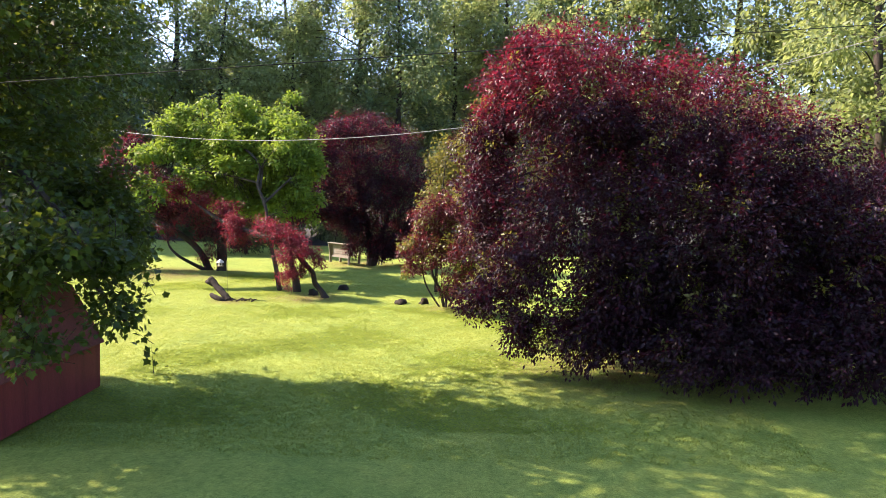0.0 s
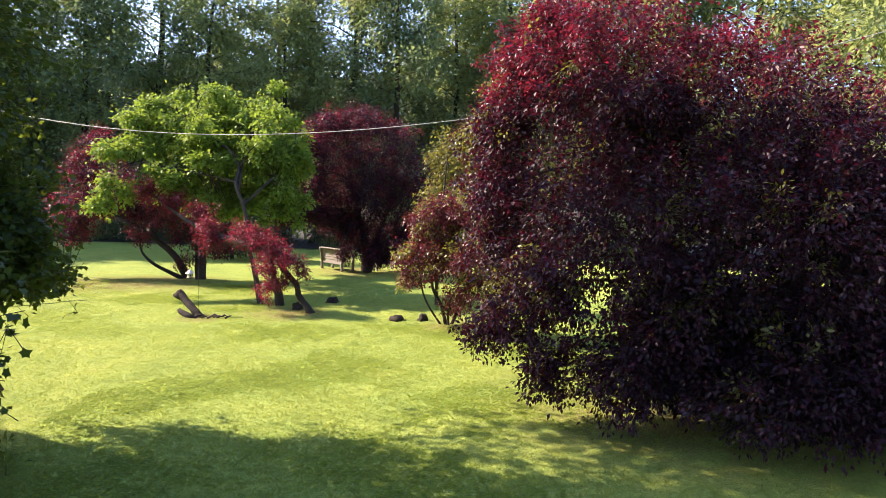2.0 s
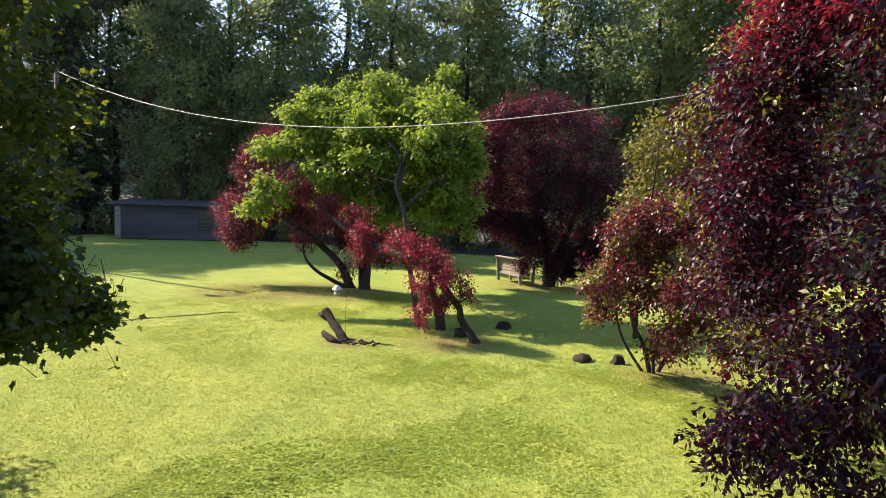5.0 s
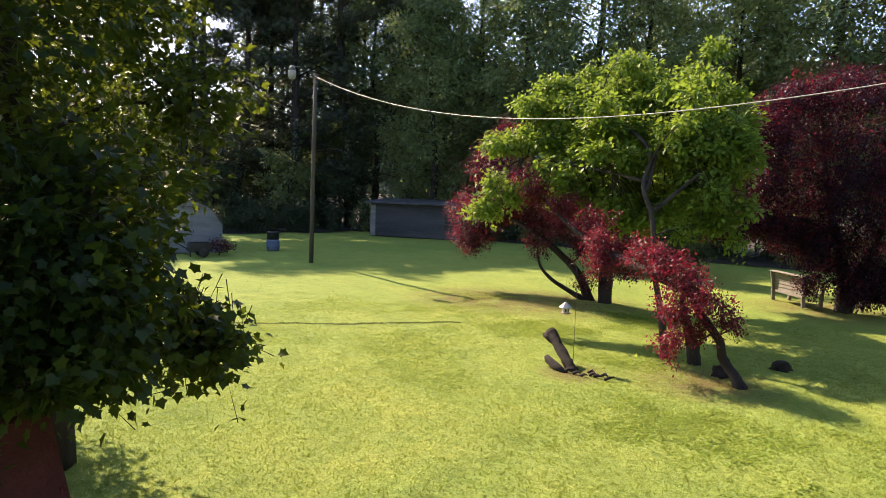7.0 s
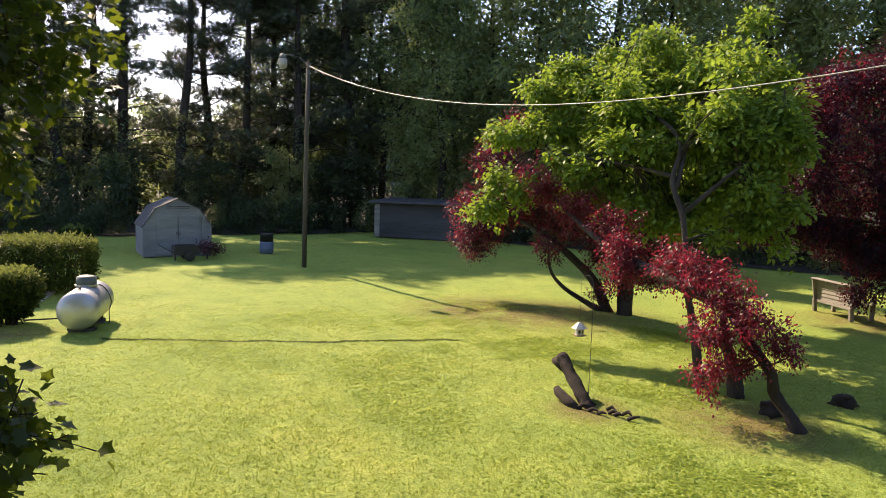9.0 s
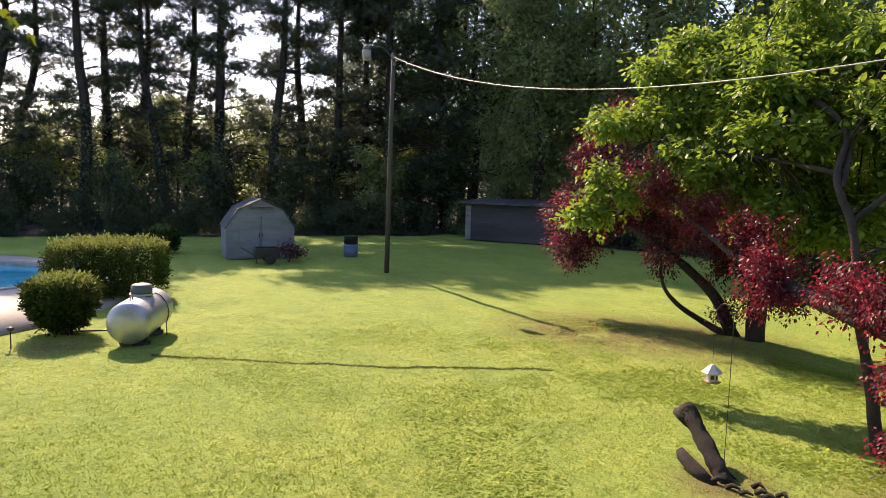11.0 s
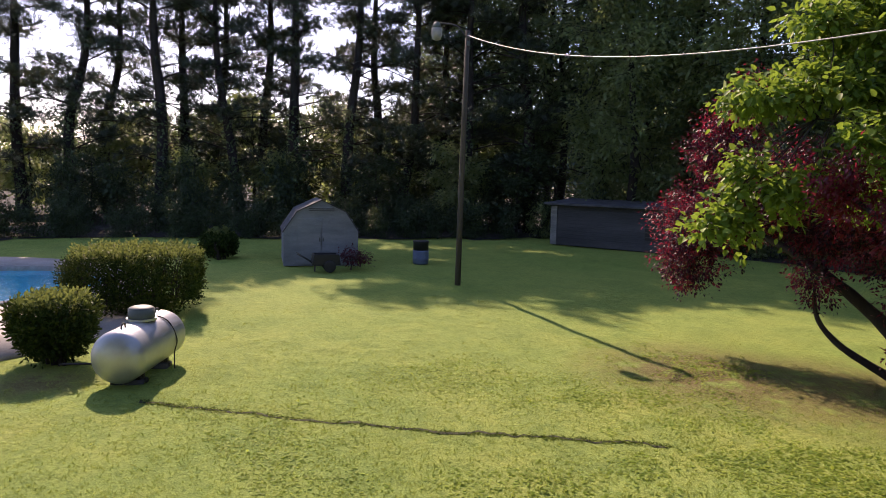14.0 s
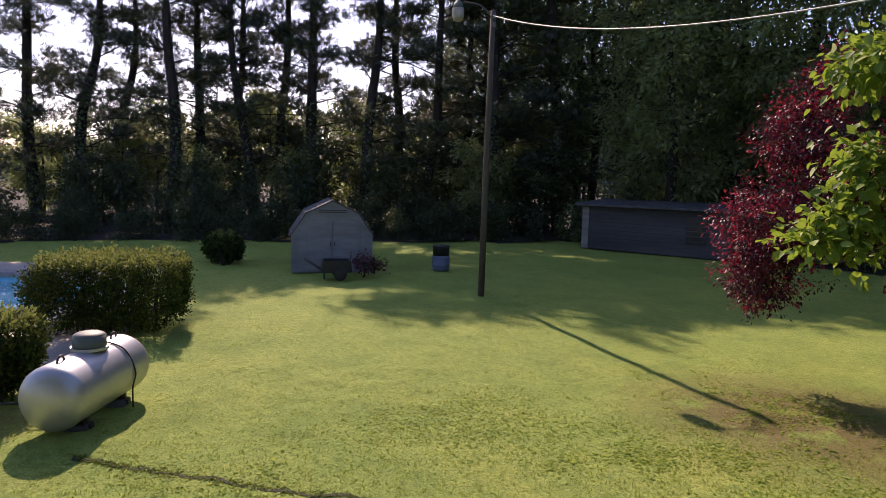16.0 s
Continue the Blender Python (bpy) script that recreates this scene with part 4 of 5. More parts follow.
tree_w("shrub", (-0.2, 22.8, 0), [[(-0.2, 22.8, -0.1, 0.06), (-0.2, 22.8, 2, 0.05), (-0.1, 22.8, 4.6, 0.015)]],
       [(-0.2, 22.8, 1.4, 0.7, 0.7, 0.9, 80), (-0.1, 22.6, 3.0, 0.8, 0.8, 0.9, 100), (0.0, 22.5, 4.4, 0.75, 0.7, 0.9, 80), (0.7, 22.0, 3.7, 0.7, 0.7, 0.9, 70), (0.9, 21.8, 4.9, 0.7, 0.7, 0.7, 60), (1.2, 21.6, 2.6, 0.7, 0.7, 0.9, 60)], LEAF_OVAL, 0.10, 22, 0.45, M_OLIVE, M_BARK,
       "tall feathery yellow-green shrub behind the plum", "shrub", droop=0.2, spread=0.08)

# leaning plum with the green dogwood growing up beside it
tree_w("plum_tree", (-3.80, 20.80, 0), [[(-3.62, 20.80, -0.1, 0.15), (-3.70, 20.78, 0.12, 0.095), (-3.96, 20.86, 0.42, 0.085), (-4.02, 20.76, 0.75, 0.075), (-4.40, 20.96, 1.1, 0.08), (-4.75, 21.10, 1.5, 0.075), (-5.60, 21.50, 1.72, 0.10), (-6.95, 22.20, 2.05, 0.09), (-8.00, 22.70, 2.5, 0.05), (-9.20, 23.30, 3.2, 0.02)],
       [(-4.70, 21.80, -0.1, 0.14), (-4.75, 21.70, 0.4, 0.12), (-4.80, 21.40, 0.9, 0.08), (-4.80, 21.10, 1.4, 0.05)]],
       [(-5.20, 21.20, 1.9, 0.45, 0.45, 0.36, 44), (-4.70, 20.90, 1.65, 0.45, 0.45, 0.36, 40), (-4.20, 20.70, 1.35, 0.42, 0.42, 0.32, 34), (-3.80, 20.60, 1.1, 0.32, 0.3, 0.24, 15), (-4.80, 20.70, 1.2, 0.38, 0.38, 0.4, 34), (-4.70, 20.40, 0.6, 0.28, 0.28, 0.3, 20),
        (-5.80, 21.50, 2.0, 0.4, 0.4, 0.32, 34), (-6.80, 22.00, 2.1, 0.5, 0.5, 0.4, 54), (-7.40, 22.60, 2.5, 0.5, 0.5, 0.4, 54), (-8.30, 23.00, 2.8, 0.5, 0.5, 0.4, 54), (-9.10, 23.20, 3.1, 0.5, 0.5, 0.4, 50), (-6.70, 21.80, 1.7, 0.32, 0.32, 0.3, 24),
        (-4.40, 20.70, 0.8, 0.3, 0.3, 0.3, 20)],
       LEAF_OVAL, 0.06, 36, 0.38, M_RED, M_BARK, "leaning red-leaved plum with a dark bent trunk", droop=0.65, spread=0.06, shell=0.3, crown_label="bright crimson leaves")
DOGWOOD_LOBES = [(-9.5, 25.1, 6.0, 1.0), (-8.6, 25.8, 6.35, 1.0), (-7.6, 25.5, 6.1, 0.9), (-6.5, 26.0, 6.5, 1.05), (-5.5, 25.4, 6.2, 0.9), (-5.0, 25.6, 5.5, 0.8), (-10.2, 24.5, 5.3, 0.95), (-8.8, 24.6, 5.5, 1.0), (-7.3, 24.8, 5.3, 1.0),
                 (-6.2, 24.8, 5.5, 1.0), (-5.3, 24.6, 4.8, 0.95), (-10.6, 24.1, 4.4, 0.85), (-9.4, 23.8, 4.4, 0.95), (-8.2, 24.2, 4.6, 0.9), (-4.9, 24.8, 4.0, 0.8), (-10.4, 23.2, 3.2, 0.6), (-10.3, 22.9, 2.55, 0.5), (-9.2, 24.5, 3.4, 0.75),
                 (-4.9, 24.6, 3.1, 0.6), (-8.5, 23.7, 3.6, 0.7), (-4.6, 23.8, 4.5, 0.7), (-9.7, 23.5, 3.0, 0.5), (-7.4, 24.9, 3.9, 0.7), (-6.0, 25.4, 3.9, 0.8), (-6.6, 25.6, 4.7, 0.8), (-5.6, 24.9, 3.2, 0.6), (-7.6, 23.6, 5.0, 0.6), (-5.5, 23.4, 5.0, 0.6), (-8.0, 25.0, 3.1, 0.55), (-6.9, 25.3, 3.4, 0.8), (-5.6, 25.5, 3.6, 0.7), (-7.9, 24.6, 3.9, 0.7), (-6.3, 24.8, 4.3, 0.8), (-5.2, 24.2, 3.7, 0.6), (-7.5, 24.1, 3.3, 0.65), (-6.8, 24.4, 2.9, 0.6), (-5.9, 24.5, 2.9, 0.65), (-4.9, 23.9, 3.2, 0.6), (-4.7, 24.1, 2.7, 0.5), (-8.4, 24.1, 2.9, 0.55), (-6.7, 23.5, 4.0, 0.45), (-7.4, 23.3, 4.1, 0.5), (-5.4, 23.4, 4.2, 0.5), (-9.0, 23.4, 3.7, 0.5), (-6.3, 23.9, 2.7, 0.5), (-5.4, 23.9, 2.5, 0.5), (-7.1, 23.8, 2.9, 0.5),
                 # rear lobes behind the crown, added to cast shade on the lawn
                 (-9.3, 26.6, 4.4, 1.0), (-8.2, 26.7, 4.6, 1.0), (-7.2, 26.9, 4.3, 0.9), (-9.2, 28.0, 4.7, 1.0), (-8.0, 28.2, 4.5, 1.0), (-9.3, 29.3, 4.4, 1.0), (-8.2, 29.5, 4.2, 0.9), (-7.1, 28.4, 3.4, 0.8), (-6.9, 27.4, 2.9, 0.7), (-10.2, 29.0, 5.0, 0.9), (-9.0, 28.8, 3.7, 0.9), (-10.4, 30.2, 4.9, 0.9), (-8.4, 27.3, 3.7, 0.9)]
tree_w("dogwood_tree", (-5.3, 21.9, 0), [[(-5.3, 21.9, -0.1, 0.085), (-5.5, 22.0, 0.9, 0.07), (-5.76, 22.2, 1.69, 0.052), (-5.85, 22.34, 2.29, 0.05), (-6.01, 22.53, 2.84, 0.056), (-6.3, 22.76, 3.43, 0.048), (-6.41, 23.39, 4.08, 0.042), (-6.86, 23.74, 4.55, 0.042), (-7.91, 24.26, 5.15, 0.035), (-9.03, 25.1, 5.9, 0.015)],
                                         [(-6.2, 22.7, 3.3, 0.05), (-6.39, 23.82, 4.32, 0.042), (-6.38, 25.0, 5.3, 0.03), (-6.2, 25.8, 6.2, 0.012)], [(-6.01, 22.53, 2.84, 0.045), (-5.5, 23.2, 3.5, 0.035), (-5.1, 24.2, 4.2, 0.02), (-5.0, 24.8, 4.9, 0.01)],
                                         [(-6.3, 22.9, 3.5, 0.04), (-7.3, 23.4, 3.7, 0.03), (-8.6, 23.8, 3.9, 0.018), (-9.8, 23.8, 4.1, 0.01)]],
       [(-7.4 + 0.92 * (x + 7.4) + 0.42 * r * rng.normal(), y + 0.42 * r * rng.normal(), z - 0.04 * (z - 2) + 0.36 * r * rng.normal(), 0.52 * r * u, 0.52 * r * u, 0.15 * r, int(34 * r * r * u * u) + 5) for x, y, z, r in DOGWOOD_LOBES for u in (1.15, 1.0, 0.85, 0.7)],
       LEAF_BROAD, 0.112, 12, 0.36, M_DOGWOOD, M_BARK_BROWN, "spreading green dogwood lit from behind", droop=0.22, spread=0.09, shell=0.2, crown_label="bright layered green leaves", flat=0.38)
tree_w("plum_tree", (-9.0, 27.3, 0), [[(-9.0, 27.3, -0.1, 0.22), (-9.0, 27.2, 1.2, 0.19), (-9.3, 27.0, 2.4, 0.12), (-11.0, 26.9, 3.7, 0.05)], [(-9.5, 27.4, -0.1, 0.15), (-10.0, 27.2, 0.9, 0.12), (-11.3, 27.0, 1.9, 0.08), (-12.9, 27.0, 2.6, 0.03)], [(-9.6, 27.3, -0.05, 0.09), (-10.1, 27.0, 0.26, 0.07), (-10.55, 26.75, 0.58, 0.055), (-10.85, 26.6, 0.98, 0.04), (-10.9, 26.5, 1.5, 0.02)]],
       [(-13.42, 26.97, 2.5, 1.04, 1.04, 0.84, 201), (-13.35, 27.5, 3.88, 0.85, 0.85, 0.68, 134), (-13.05, 27.9, 4.88, 0.67, 0.67, 0.56, 86), (-13.35, 26.55, 1.55, 0.71, 0.71, 0.57, 96), (-12.49, 27.39, 2.7, 0.95, 0.95, 0.67, 173), (-11.26, 27.32, 2.34, 0.86, 0.86, 0.54, 120),
        (-10.1, 27.0, 2.2, 0.8, 0.8, 0.5, 80), (-11.7, 26.7, 3.3, 1.0, 1.0, 0.8, 140), (-10.4, 27.0, 3.0, 1.0, 1.0, 0.8, 130), (-9.2, 27.4, 2.4, 0.9, 0.9, 0.7, 90), (-8.3, 27.0, 2.6, 1.0, 1.0, 0.8, 100), (-9.3, 26.9, 0.55, 0.6, 0.4, 0.35, 26), (-8.7, 26.6, 1.6, 0.8, 0.6, 0.5, 80), (-8.0, 26.4, 1.1, 0.6, 0.5, 0.4, 45), (-9.6, 26.7, 1.5, 0.5, 0.4, 0.4, 36), (-10.9, 26.5, 1.5, 0.5, 0.5, 0.4, 24)],
       LEAF_OVAL, 0.066, 35, 0.45, M_RED, M_BARK, "dark red plum tree with forked trunk and bare lower limb", droop=0.45, spread=0.07, second=(M_PLUM, 0.62, "dusky purple leaves"))
# sun on this plum's skirts is put in as a fifth of redder leaves
tree_w("plum_tree", (-3.3, 31.0, 0), [[(-3.3, 31.0, -0.1, 0.22), (-3.4, 31, 1.4, 0.15), (-3.9, 31, 3.2, 0.10), (-4.2, 31, 5.2, 0.04)], [(-3.2, 31.1, 0, 0.15), (-2.8, 31.1, 1.6, 0.12), (-2.2, 31.2, 3.4, 0.06)]],
       [(-4.6, 31, 4.9, 1.5, 1.5, 1.3, 220), (-2.6, 31, 5.4, 1.6, 1.5, 1.2, 220), (-1.4, 31, 4.1, 1.2, 1.3, 1.2, 150), (-3.6, 30.7, 3.4, 2.0, 1.5, 1.1, 230), (-5.3, 30.6, 2.7, 1.2, 1.1, 0.9, 130), (-2.0, 30.7, 2.3, 1.5, 1.2, 1.1, 170), (-3.3, 30.9, 1.4, 1.1, 0.9, 0.8, 110), (-6.0, 30.4, 3.9, 1.0, 1.0, 0.9, 110), (-6.3, 30.0, 2.5, 0.7, 0.7, 0.5, 60), (-0.6, 30.4, 3.0, 1.0, 1.0, 0.8, 90), (-2.2, 30.4, 1.0, 0.8, 0.7, 0.7, 80), (-4.4, 30.4, 1.9, 0.9, 0.8, 0.6, 80),
        (-6.3, 29.0, 2.25, 0.6, 0.6, 0.4, 80), (-5.75, 29.5, 2.45, 0.7, 0.6, 0.45, 90), (-5.0, 30.1, 2.3, 0.8, 0.7, 0.5, 110), (-4.0, 30.7, 2.0, 0.9, 0.8, 0.7, 130), (-5.4, 29.9, 3.9, 0.9, 0.9, 0.8, 130), (-5.5, 30.1, 5.2, 0.9, 0.9, 0.8, 130), (-4.9, 30.5, 6.0, 0.9, 0.9, 0.6, 120), (-3.6, 30.8, 6.3, 1.2, 1.2, 0.7, 150), (-3.0, 30.3, 3.6, 1.4, 0.9, 1.3, 240), (-4.1, 30.55, 0.75, 0.45, 0.4, 0.4, 40), (-2.9, 30.5, 0.7, 0.8, 0.6, 0.6, 110), (-1.6, 30.4, 1.4, 0.9, 0.7, 0.9, 130)],
       LEAF_OVAL, 0.076, 33, 0.5, M_PLUM, M_BARK, "deep red plum tree shading a wooden bench", droop=0.4, spread=0.08, second=(M_RED, 0.2, "red leaves coloured as sunlit"))
tree_w("plum_tree", (12.5, 17.5, 0), [[(12.5, 17.5, -0.1, 0.15), (12.5, 17.4, 1.5, 0.12), (12.4, 17.3, 3.4, 0.04)]],
       [(11.5, 17.2, 3.4, 1.7, 1.6, 1.2, 190), (13.5, 17.4, 3.0, 1.8, 1.6, 1.3, 180), (12.4, 16.6, 1.6, 2.0, 1.5, 1.2, 190)], LEAF_OVAL, 0.12, 17, 0.5, M_PLUM, M_BARK, "purple-leaved plum tree beyond the great plum", droop=0.4, spread=0.07)


tree_w("shrub", (-10.4, 35.4, 0), [[(-10.4, 35.4, -0.1, 0.10), (-10.4, 35.3, 1.6, 0.08), (-10.6, 35.2, 3.8, 0.03)]],
       [(-9.2, 34.6, 1.0, 1.2, 1.0, 1.0, 110), (-10.6, 35.0, 1.2, 1.3, 1.1, 1.2, 120), (-9.6, 34.8, 2.6, 1.3, 1.1, 1.0, 120), (-11.2, 35.2, 3.0, 1.4, 1.2, 1.1, 130), (-10.3, 35.2, 4.3, 1.4, 1.2, 1.0, 120), (-12.2, 35.6, 4.2, 1.3, 1.2, 1.0, 110), (-12.0, 35.6, 1.5, 1.2, 1.0, 1.3, 110)], LEAF_BROAD, 0.10, 22, 0.5, M_SHRUB, M_BARK,
       "dark green shrub standing behind the dogwood", "shrub", droop=0.35, spread=0.08)


# ---- clipped hedges ----
def hedge(name, m, half, n, label, per=13, size=0.062, p=9.0, group="", vase=0.0):
    """A clipped evergreen: sprigs on the skin of a squared body, upright shoots on its top; vase narrows it towards the ground."""
    root = thing(name, m, label, "hedge", group)
    hx_, hy_, hz_ = half
    d = unit(rng.normal(size=(n, 3)) * np.array([1, 1, 1.2]))
    r = (np.abs(d) ** p).sum(1, keepdims=True) ** (-1 / p)
    tip = d * r * np.array(half) * (0.82 + 0.2 * rng.random((n, 1))) * (1 + 0.05 * np.sin(d[:, :1] * 9) * np.cos(d[:, 1:2] * 8)) + np.array([0, 0, hz_ + 0.08])
    keep = (tip[:, 2] > 0.1 + 0.5 * hz_ * rng.random(n) * (np.abs(tip[:, 0]) > hx_ * 0.7))
    tip, d, r = tip[keep], d[keep], r[keep]
    tip[:, :2] *= (1 - vase * np.clip(1 - tip[:, 2:3] / (1.6 * hz_), 0, 1))
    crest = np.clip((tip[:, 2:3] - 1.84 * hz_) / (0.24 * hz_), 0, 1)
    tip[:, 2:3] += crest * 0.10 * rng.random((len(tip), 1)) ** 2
    start = tip - unit(d + np.array([0, 0, 0.35]) + crest * np.array([0, 0, 1.2]) + rng.normal(size=d.shape) * 0.3) * 0.2
    P, D, N, S = sprays(start, tip, per, size, -0.3, 0.028)
    out = np.repeat(d * r, per, 0)
    up = np.repeat(crest, per, 0)
    N = unit(out * (1 - up) + np.array([0, 0, 0.9]) * up + rng.normal(size=out.shape) * 0.45)
    stems = []
    for _ in range(int(14 + 8 * hx_)):
        x, y = (rng.random(2) - 0.5) * np.array([1.4 * hx_, 1.2 * hy_]) * (1 - vase)
        e = np.array([x * 1.12, y * 1.3, hz_ * (1.2 + 0.5 * rng.random())])
        stems.append(tube_data(np.array([[x * 0.9, y * 0.6, -0.05], [x + 0.1 * rng.normal(), y, hz_ * 0.6], e]), [0.028, 0.02, 0.008], 5, 0.1, False))
        for _ in range(3):
            q = np.array([x, y, hz_ * (0.3 + 0.6 * rng.random())])
            stems.append(tube_data(np.array([q, q + rng.normal(size=3) * np.array([0.08, 0.08, 0.08]) + [0, 0, 0.15], q + rng.normal(size=3) * np.array([0.14, 0.14, 0.1]) + [0, 0, 0.3]]), [0.012, 0.009, 0.005], 4, 0, False))
    V, G = join_tubes(stems)
    tagged(put("brushwood", np_mesh("brushwood", V, G), M_BARK, root), kind="stuff")
    # the sunlit crest gets its own lighter leaf colour
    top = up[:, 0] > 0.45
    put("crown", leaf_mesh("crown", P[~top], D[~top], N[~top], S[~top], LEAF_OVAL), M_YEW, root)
    tagged(put("crest", leaf_mesh("crest", P[top], D[top], N[top], S[top], LEAF_OVAL), M_YEW_TIP, root), "new growth along the clipped top, coloured lighter as sunlit", kind="stuff")
    return root


hedge("hedge", pose(-21.85, 18.0, 0, 0, 0, 70), (1.42, 1.12, 0.70), 2900, "clipped square evergreen hedge beside the pool")
hedge("hedge", pose(-18.1, 15.95, 0), (0.70, 0.70, 0.53), 1200, "small rounded evergreen bush beside the pool deck", p=3.6, vase=0.35, size=0.07)
hedge("hedge", pose(-31.0, 22.8, 0), (0.8, 0.7, 0.5), 420, "dark small bush on the shaded lawn", p=2.5, size=0.1)


# ---- propane tank ----
def propane_tank():
    root = thing("propane_tank", pose(-16.68, 17.0, -0.06, 0, 0, 145), "silver-painted horizontal propane tank standing on blocks", "tank")
    R, L = 0.40, 1.0
    prof = [(-L + R * 0.55 * (1 - math.cos(t)), R * math.sin(t)) for t in np.linspace(0.02, math.pi / 2, 10)]
    prof += [(x, R) for x in np.linspace(-L + R * 0.55 + 0.02, L - R * 0.55 - 0.02, 12)]
    prof += [(L - R * 0.55 * (1 - math.cos(t)), R * math.sin(t)) for t in np.linspace(math.pi / 2, 0.02, 10)]
    V, F, C = tube_data([(x, 0, 0.53) for x, r in prof], [r for x, r in prof], 40)
    put("body", np_mesh("body", V, [F, C], True), M_TANK, root)
    bm = bmesh.new()
    bmesh.ops.create_cone(bm, cap_ends=True, segments=32, radius1=0.205, radius2=0.195, depth=0.20, matrix=pose(0.02, 0, 1.005))
    bmesh.ops.create_uvsphere(bm, u_segments=32, v_segments=8, radius=0.195, matrix=pose(0.02, 0, 1.10) @ Matrix.Diagonal((1, 1, 0.28, 1)))
    part("dome", bm, M_DOME, root, "grey-green steel dome cover", True)
    bm = bmesh.new()
    bmesh.ops.create_cone(bm, cap_ends=True, segments=32, radius1=0.225, radius2=0.225, depth=0.035, matrix=pose(0.02, 0, 0.94))
    part("collar", bm, M_TANK, root)
    for sx in (-0.62, 0.62):
        p = [(sx + 0.07 * math.cos(t), 0, 0.925 + 0.075 * math.sin(t)) for t in np.linspace(0, math.pi, 9)]
        V, F, C = tube_data(p, [0.013] * 9, 6)
        put("lifting_lug", np_mesh("lifting_lug", V, [F, C], True), M_STEEL, root)
        bm = bmesh.new()
        box(bm, (0.09, 0.56, 0.06), (sx * 0.75, 0, 0.09), bevel=0.008)
        box(bm, (0.05, 0.06, 0.12), (sx * 0.75, -0.2, 0.15))
        box(bm, (0.05, 0.06, 0.12), (sx * 0.75, 0.2, 0.15))
        part("leg", bm, M_STEEL, root)
        bm = bmesh.new()
        box(bm, (0.2, 0.5, 0.10), (sx * 0.75, 0, 0.07), bevel=0.01)
        part("block", bm, M_SHINGLE, root, "dark weathered support block")
    # hose from the dome down over the side
    p = smooth_path([(0.18, 0, 1.03, 0.011), (0.30, -0.05, 0.955, 0.011), (0.36, -0.28, 0.835, 0.011), (0.38, -0.412, 0.54, 0.011), (0.38, -0.37, 0.3, 0.011), (0.38, -0.37, 0.02, 0.011)], 6)
    V, F, C = tube_data(p[:, :3], p[:, 3], 6)
    put("hose", np_mesh("hose", V, [F, C], True), M_BLACK, root, "thin black gas hose")
    bm = bmesh.new()
    bmesh.ops.create_cone(bm, cap_ends=True, segments=12, radius1=0.016, radius2=0.016, depth=0.7, matrix=pose(-0.3, 0.75, 0.28, 90, 0, 10))
    part("pipe", bm, M_BLACK, root)


propane_tank()


# ---- sheds ----
def gambrel_shed(name, m, w, d, eave, knee, top, wall, roof, trim, label, plank=0.19):
    """A small barn-roofed shed whose gable front faces +y."""
    root = thing(name, m, label, "shed")
    h = w / 2
    kx = h * 0.66
    prof = [(-h, 0), (h, 0), (h, eave), (kx, knee), (0, top), (-kx, knee), (-h, eave)]
    for sgn, nm in ((1, "front_wall"), (-1, "back_wall")):
        bm = bmesh.new()
        vs = [bm.verts.new((x, sgn * d / 2, z)) for x, z in prof]
        f = bm.faces.new(vs if sgn < 0 else vs[::-1])
        ex = bmesh.ops.extrude_face_region(bm, geom=[f])
        bmesh.ops.translate(bm, vec=(0, -sgn * 0.04, 0), verts=[v for v in ex["geom"] if isinstance(v, bmesh.types.BMVert)])
        bmesh.ops.recalc_face_normals(bm, faces=bm.faces)
        part(nm, bm, wall, root)
    for sx in (-1, 1):
        bm = bmesh.new()
        box(bm, (0.04, d - 0.09, eave), (sx * (h - 0.02), 0, eave / 2))
        part("side_wall", bm, wall, root)
        for (x0, z0), (x1, z1) in (((h + 0.06, eave - 0.06), (kx, knee)), ((kx, knee), (0, top))):
            ln = math.hypot(x1 - x0, z1 - z0)
            ang = math.degrees(math.atan2(z1 - z0, x1 - x0))
            bm = bmesh.new()
            box(bm, (ln + 0.02, d + 0.12, 0.035), (0, 0, 0.02), bevel=0.006)
            bmesh.ops.transform(bm, matrix=pose(sx * (x0 + x1) / 2, 0, (z0 + z1) / 2 + 0.01, 0, -ang if sx > 0 else ang, 0), verts=bm.verts)
            part("roof_slope", bm, roof, root)
    # boards of the front, each a separate batten line
    k = int(w / plank)
    for i in range(k):
        x = -h + (i + 0.5) * w / k
        ztop = (eave + (h - abs(x)) / (h - kx) * (knee - eave)) if abs(x) > kx else knee + (kx - abs(x)) / kx * (top - knee)
        bm = bmesh.new()
        box(bm, (w / k - 0.012, 0.012, ztop - 0.06), (x, d / 2 + 0.009, (ztop - 0.06) / 2 + 0.02))
        part("board", bm, wall, root)
    bm = bmesh.new()
    box(bm, (w * 0.5, 0.02, 0.05), (0, d / 2 + 0.028, knee - 0.02))
    part("trim", bm, trim, root)
    for x in (-h + 0.05, h - 0.05):
        bm = bmesh.new()
        box(bm, (0.09, 0.02, eave), (x, d / 2 + 0.026, eave / 2))
        part("trim", bm, trim, root)
    return root


# grey shed on the shaded lawn
g_shed = gambrel_shed("garden_shed", pose(-28.5, 25.7, 0, 0, 0, -111), 2.62, 2.6, 1.25, 1.95, 2.36, M_SIDING, M_SHINGLE, M_SIDING, "grey barn-roofed garden shed standing in shade")
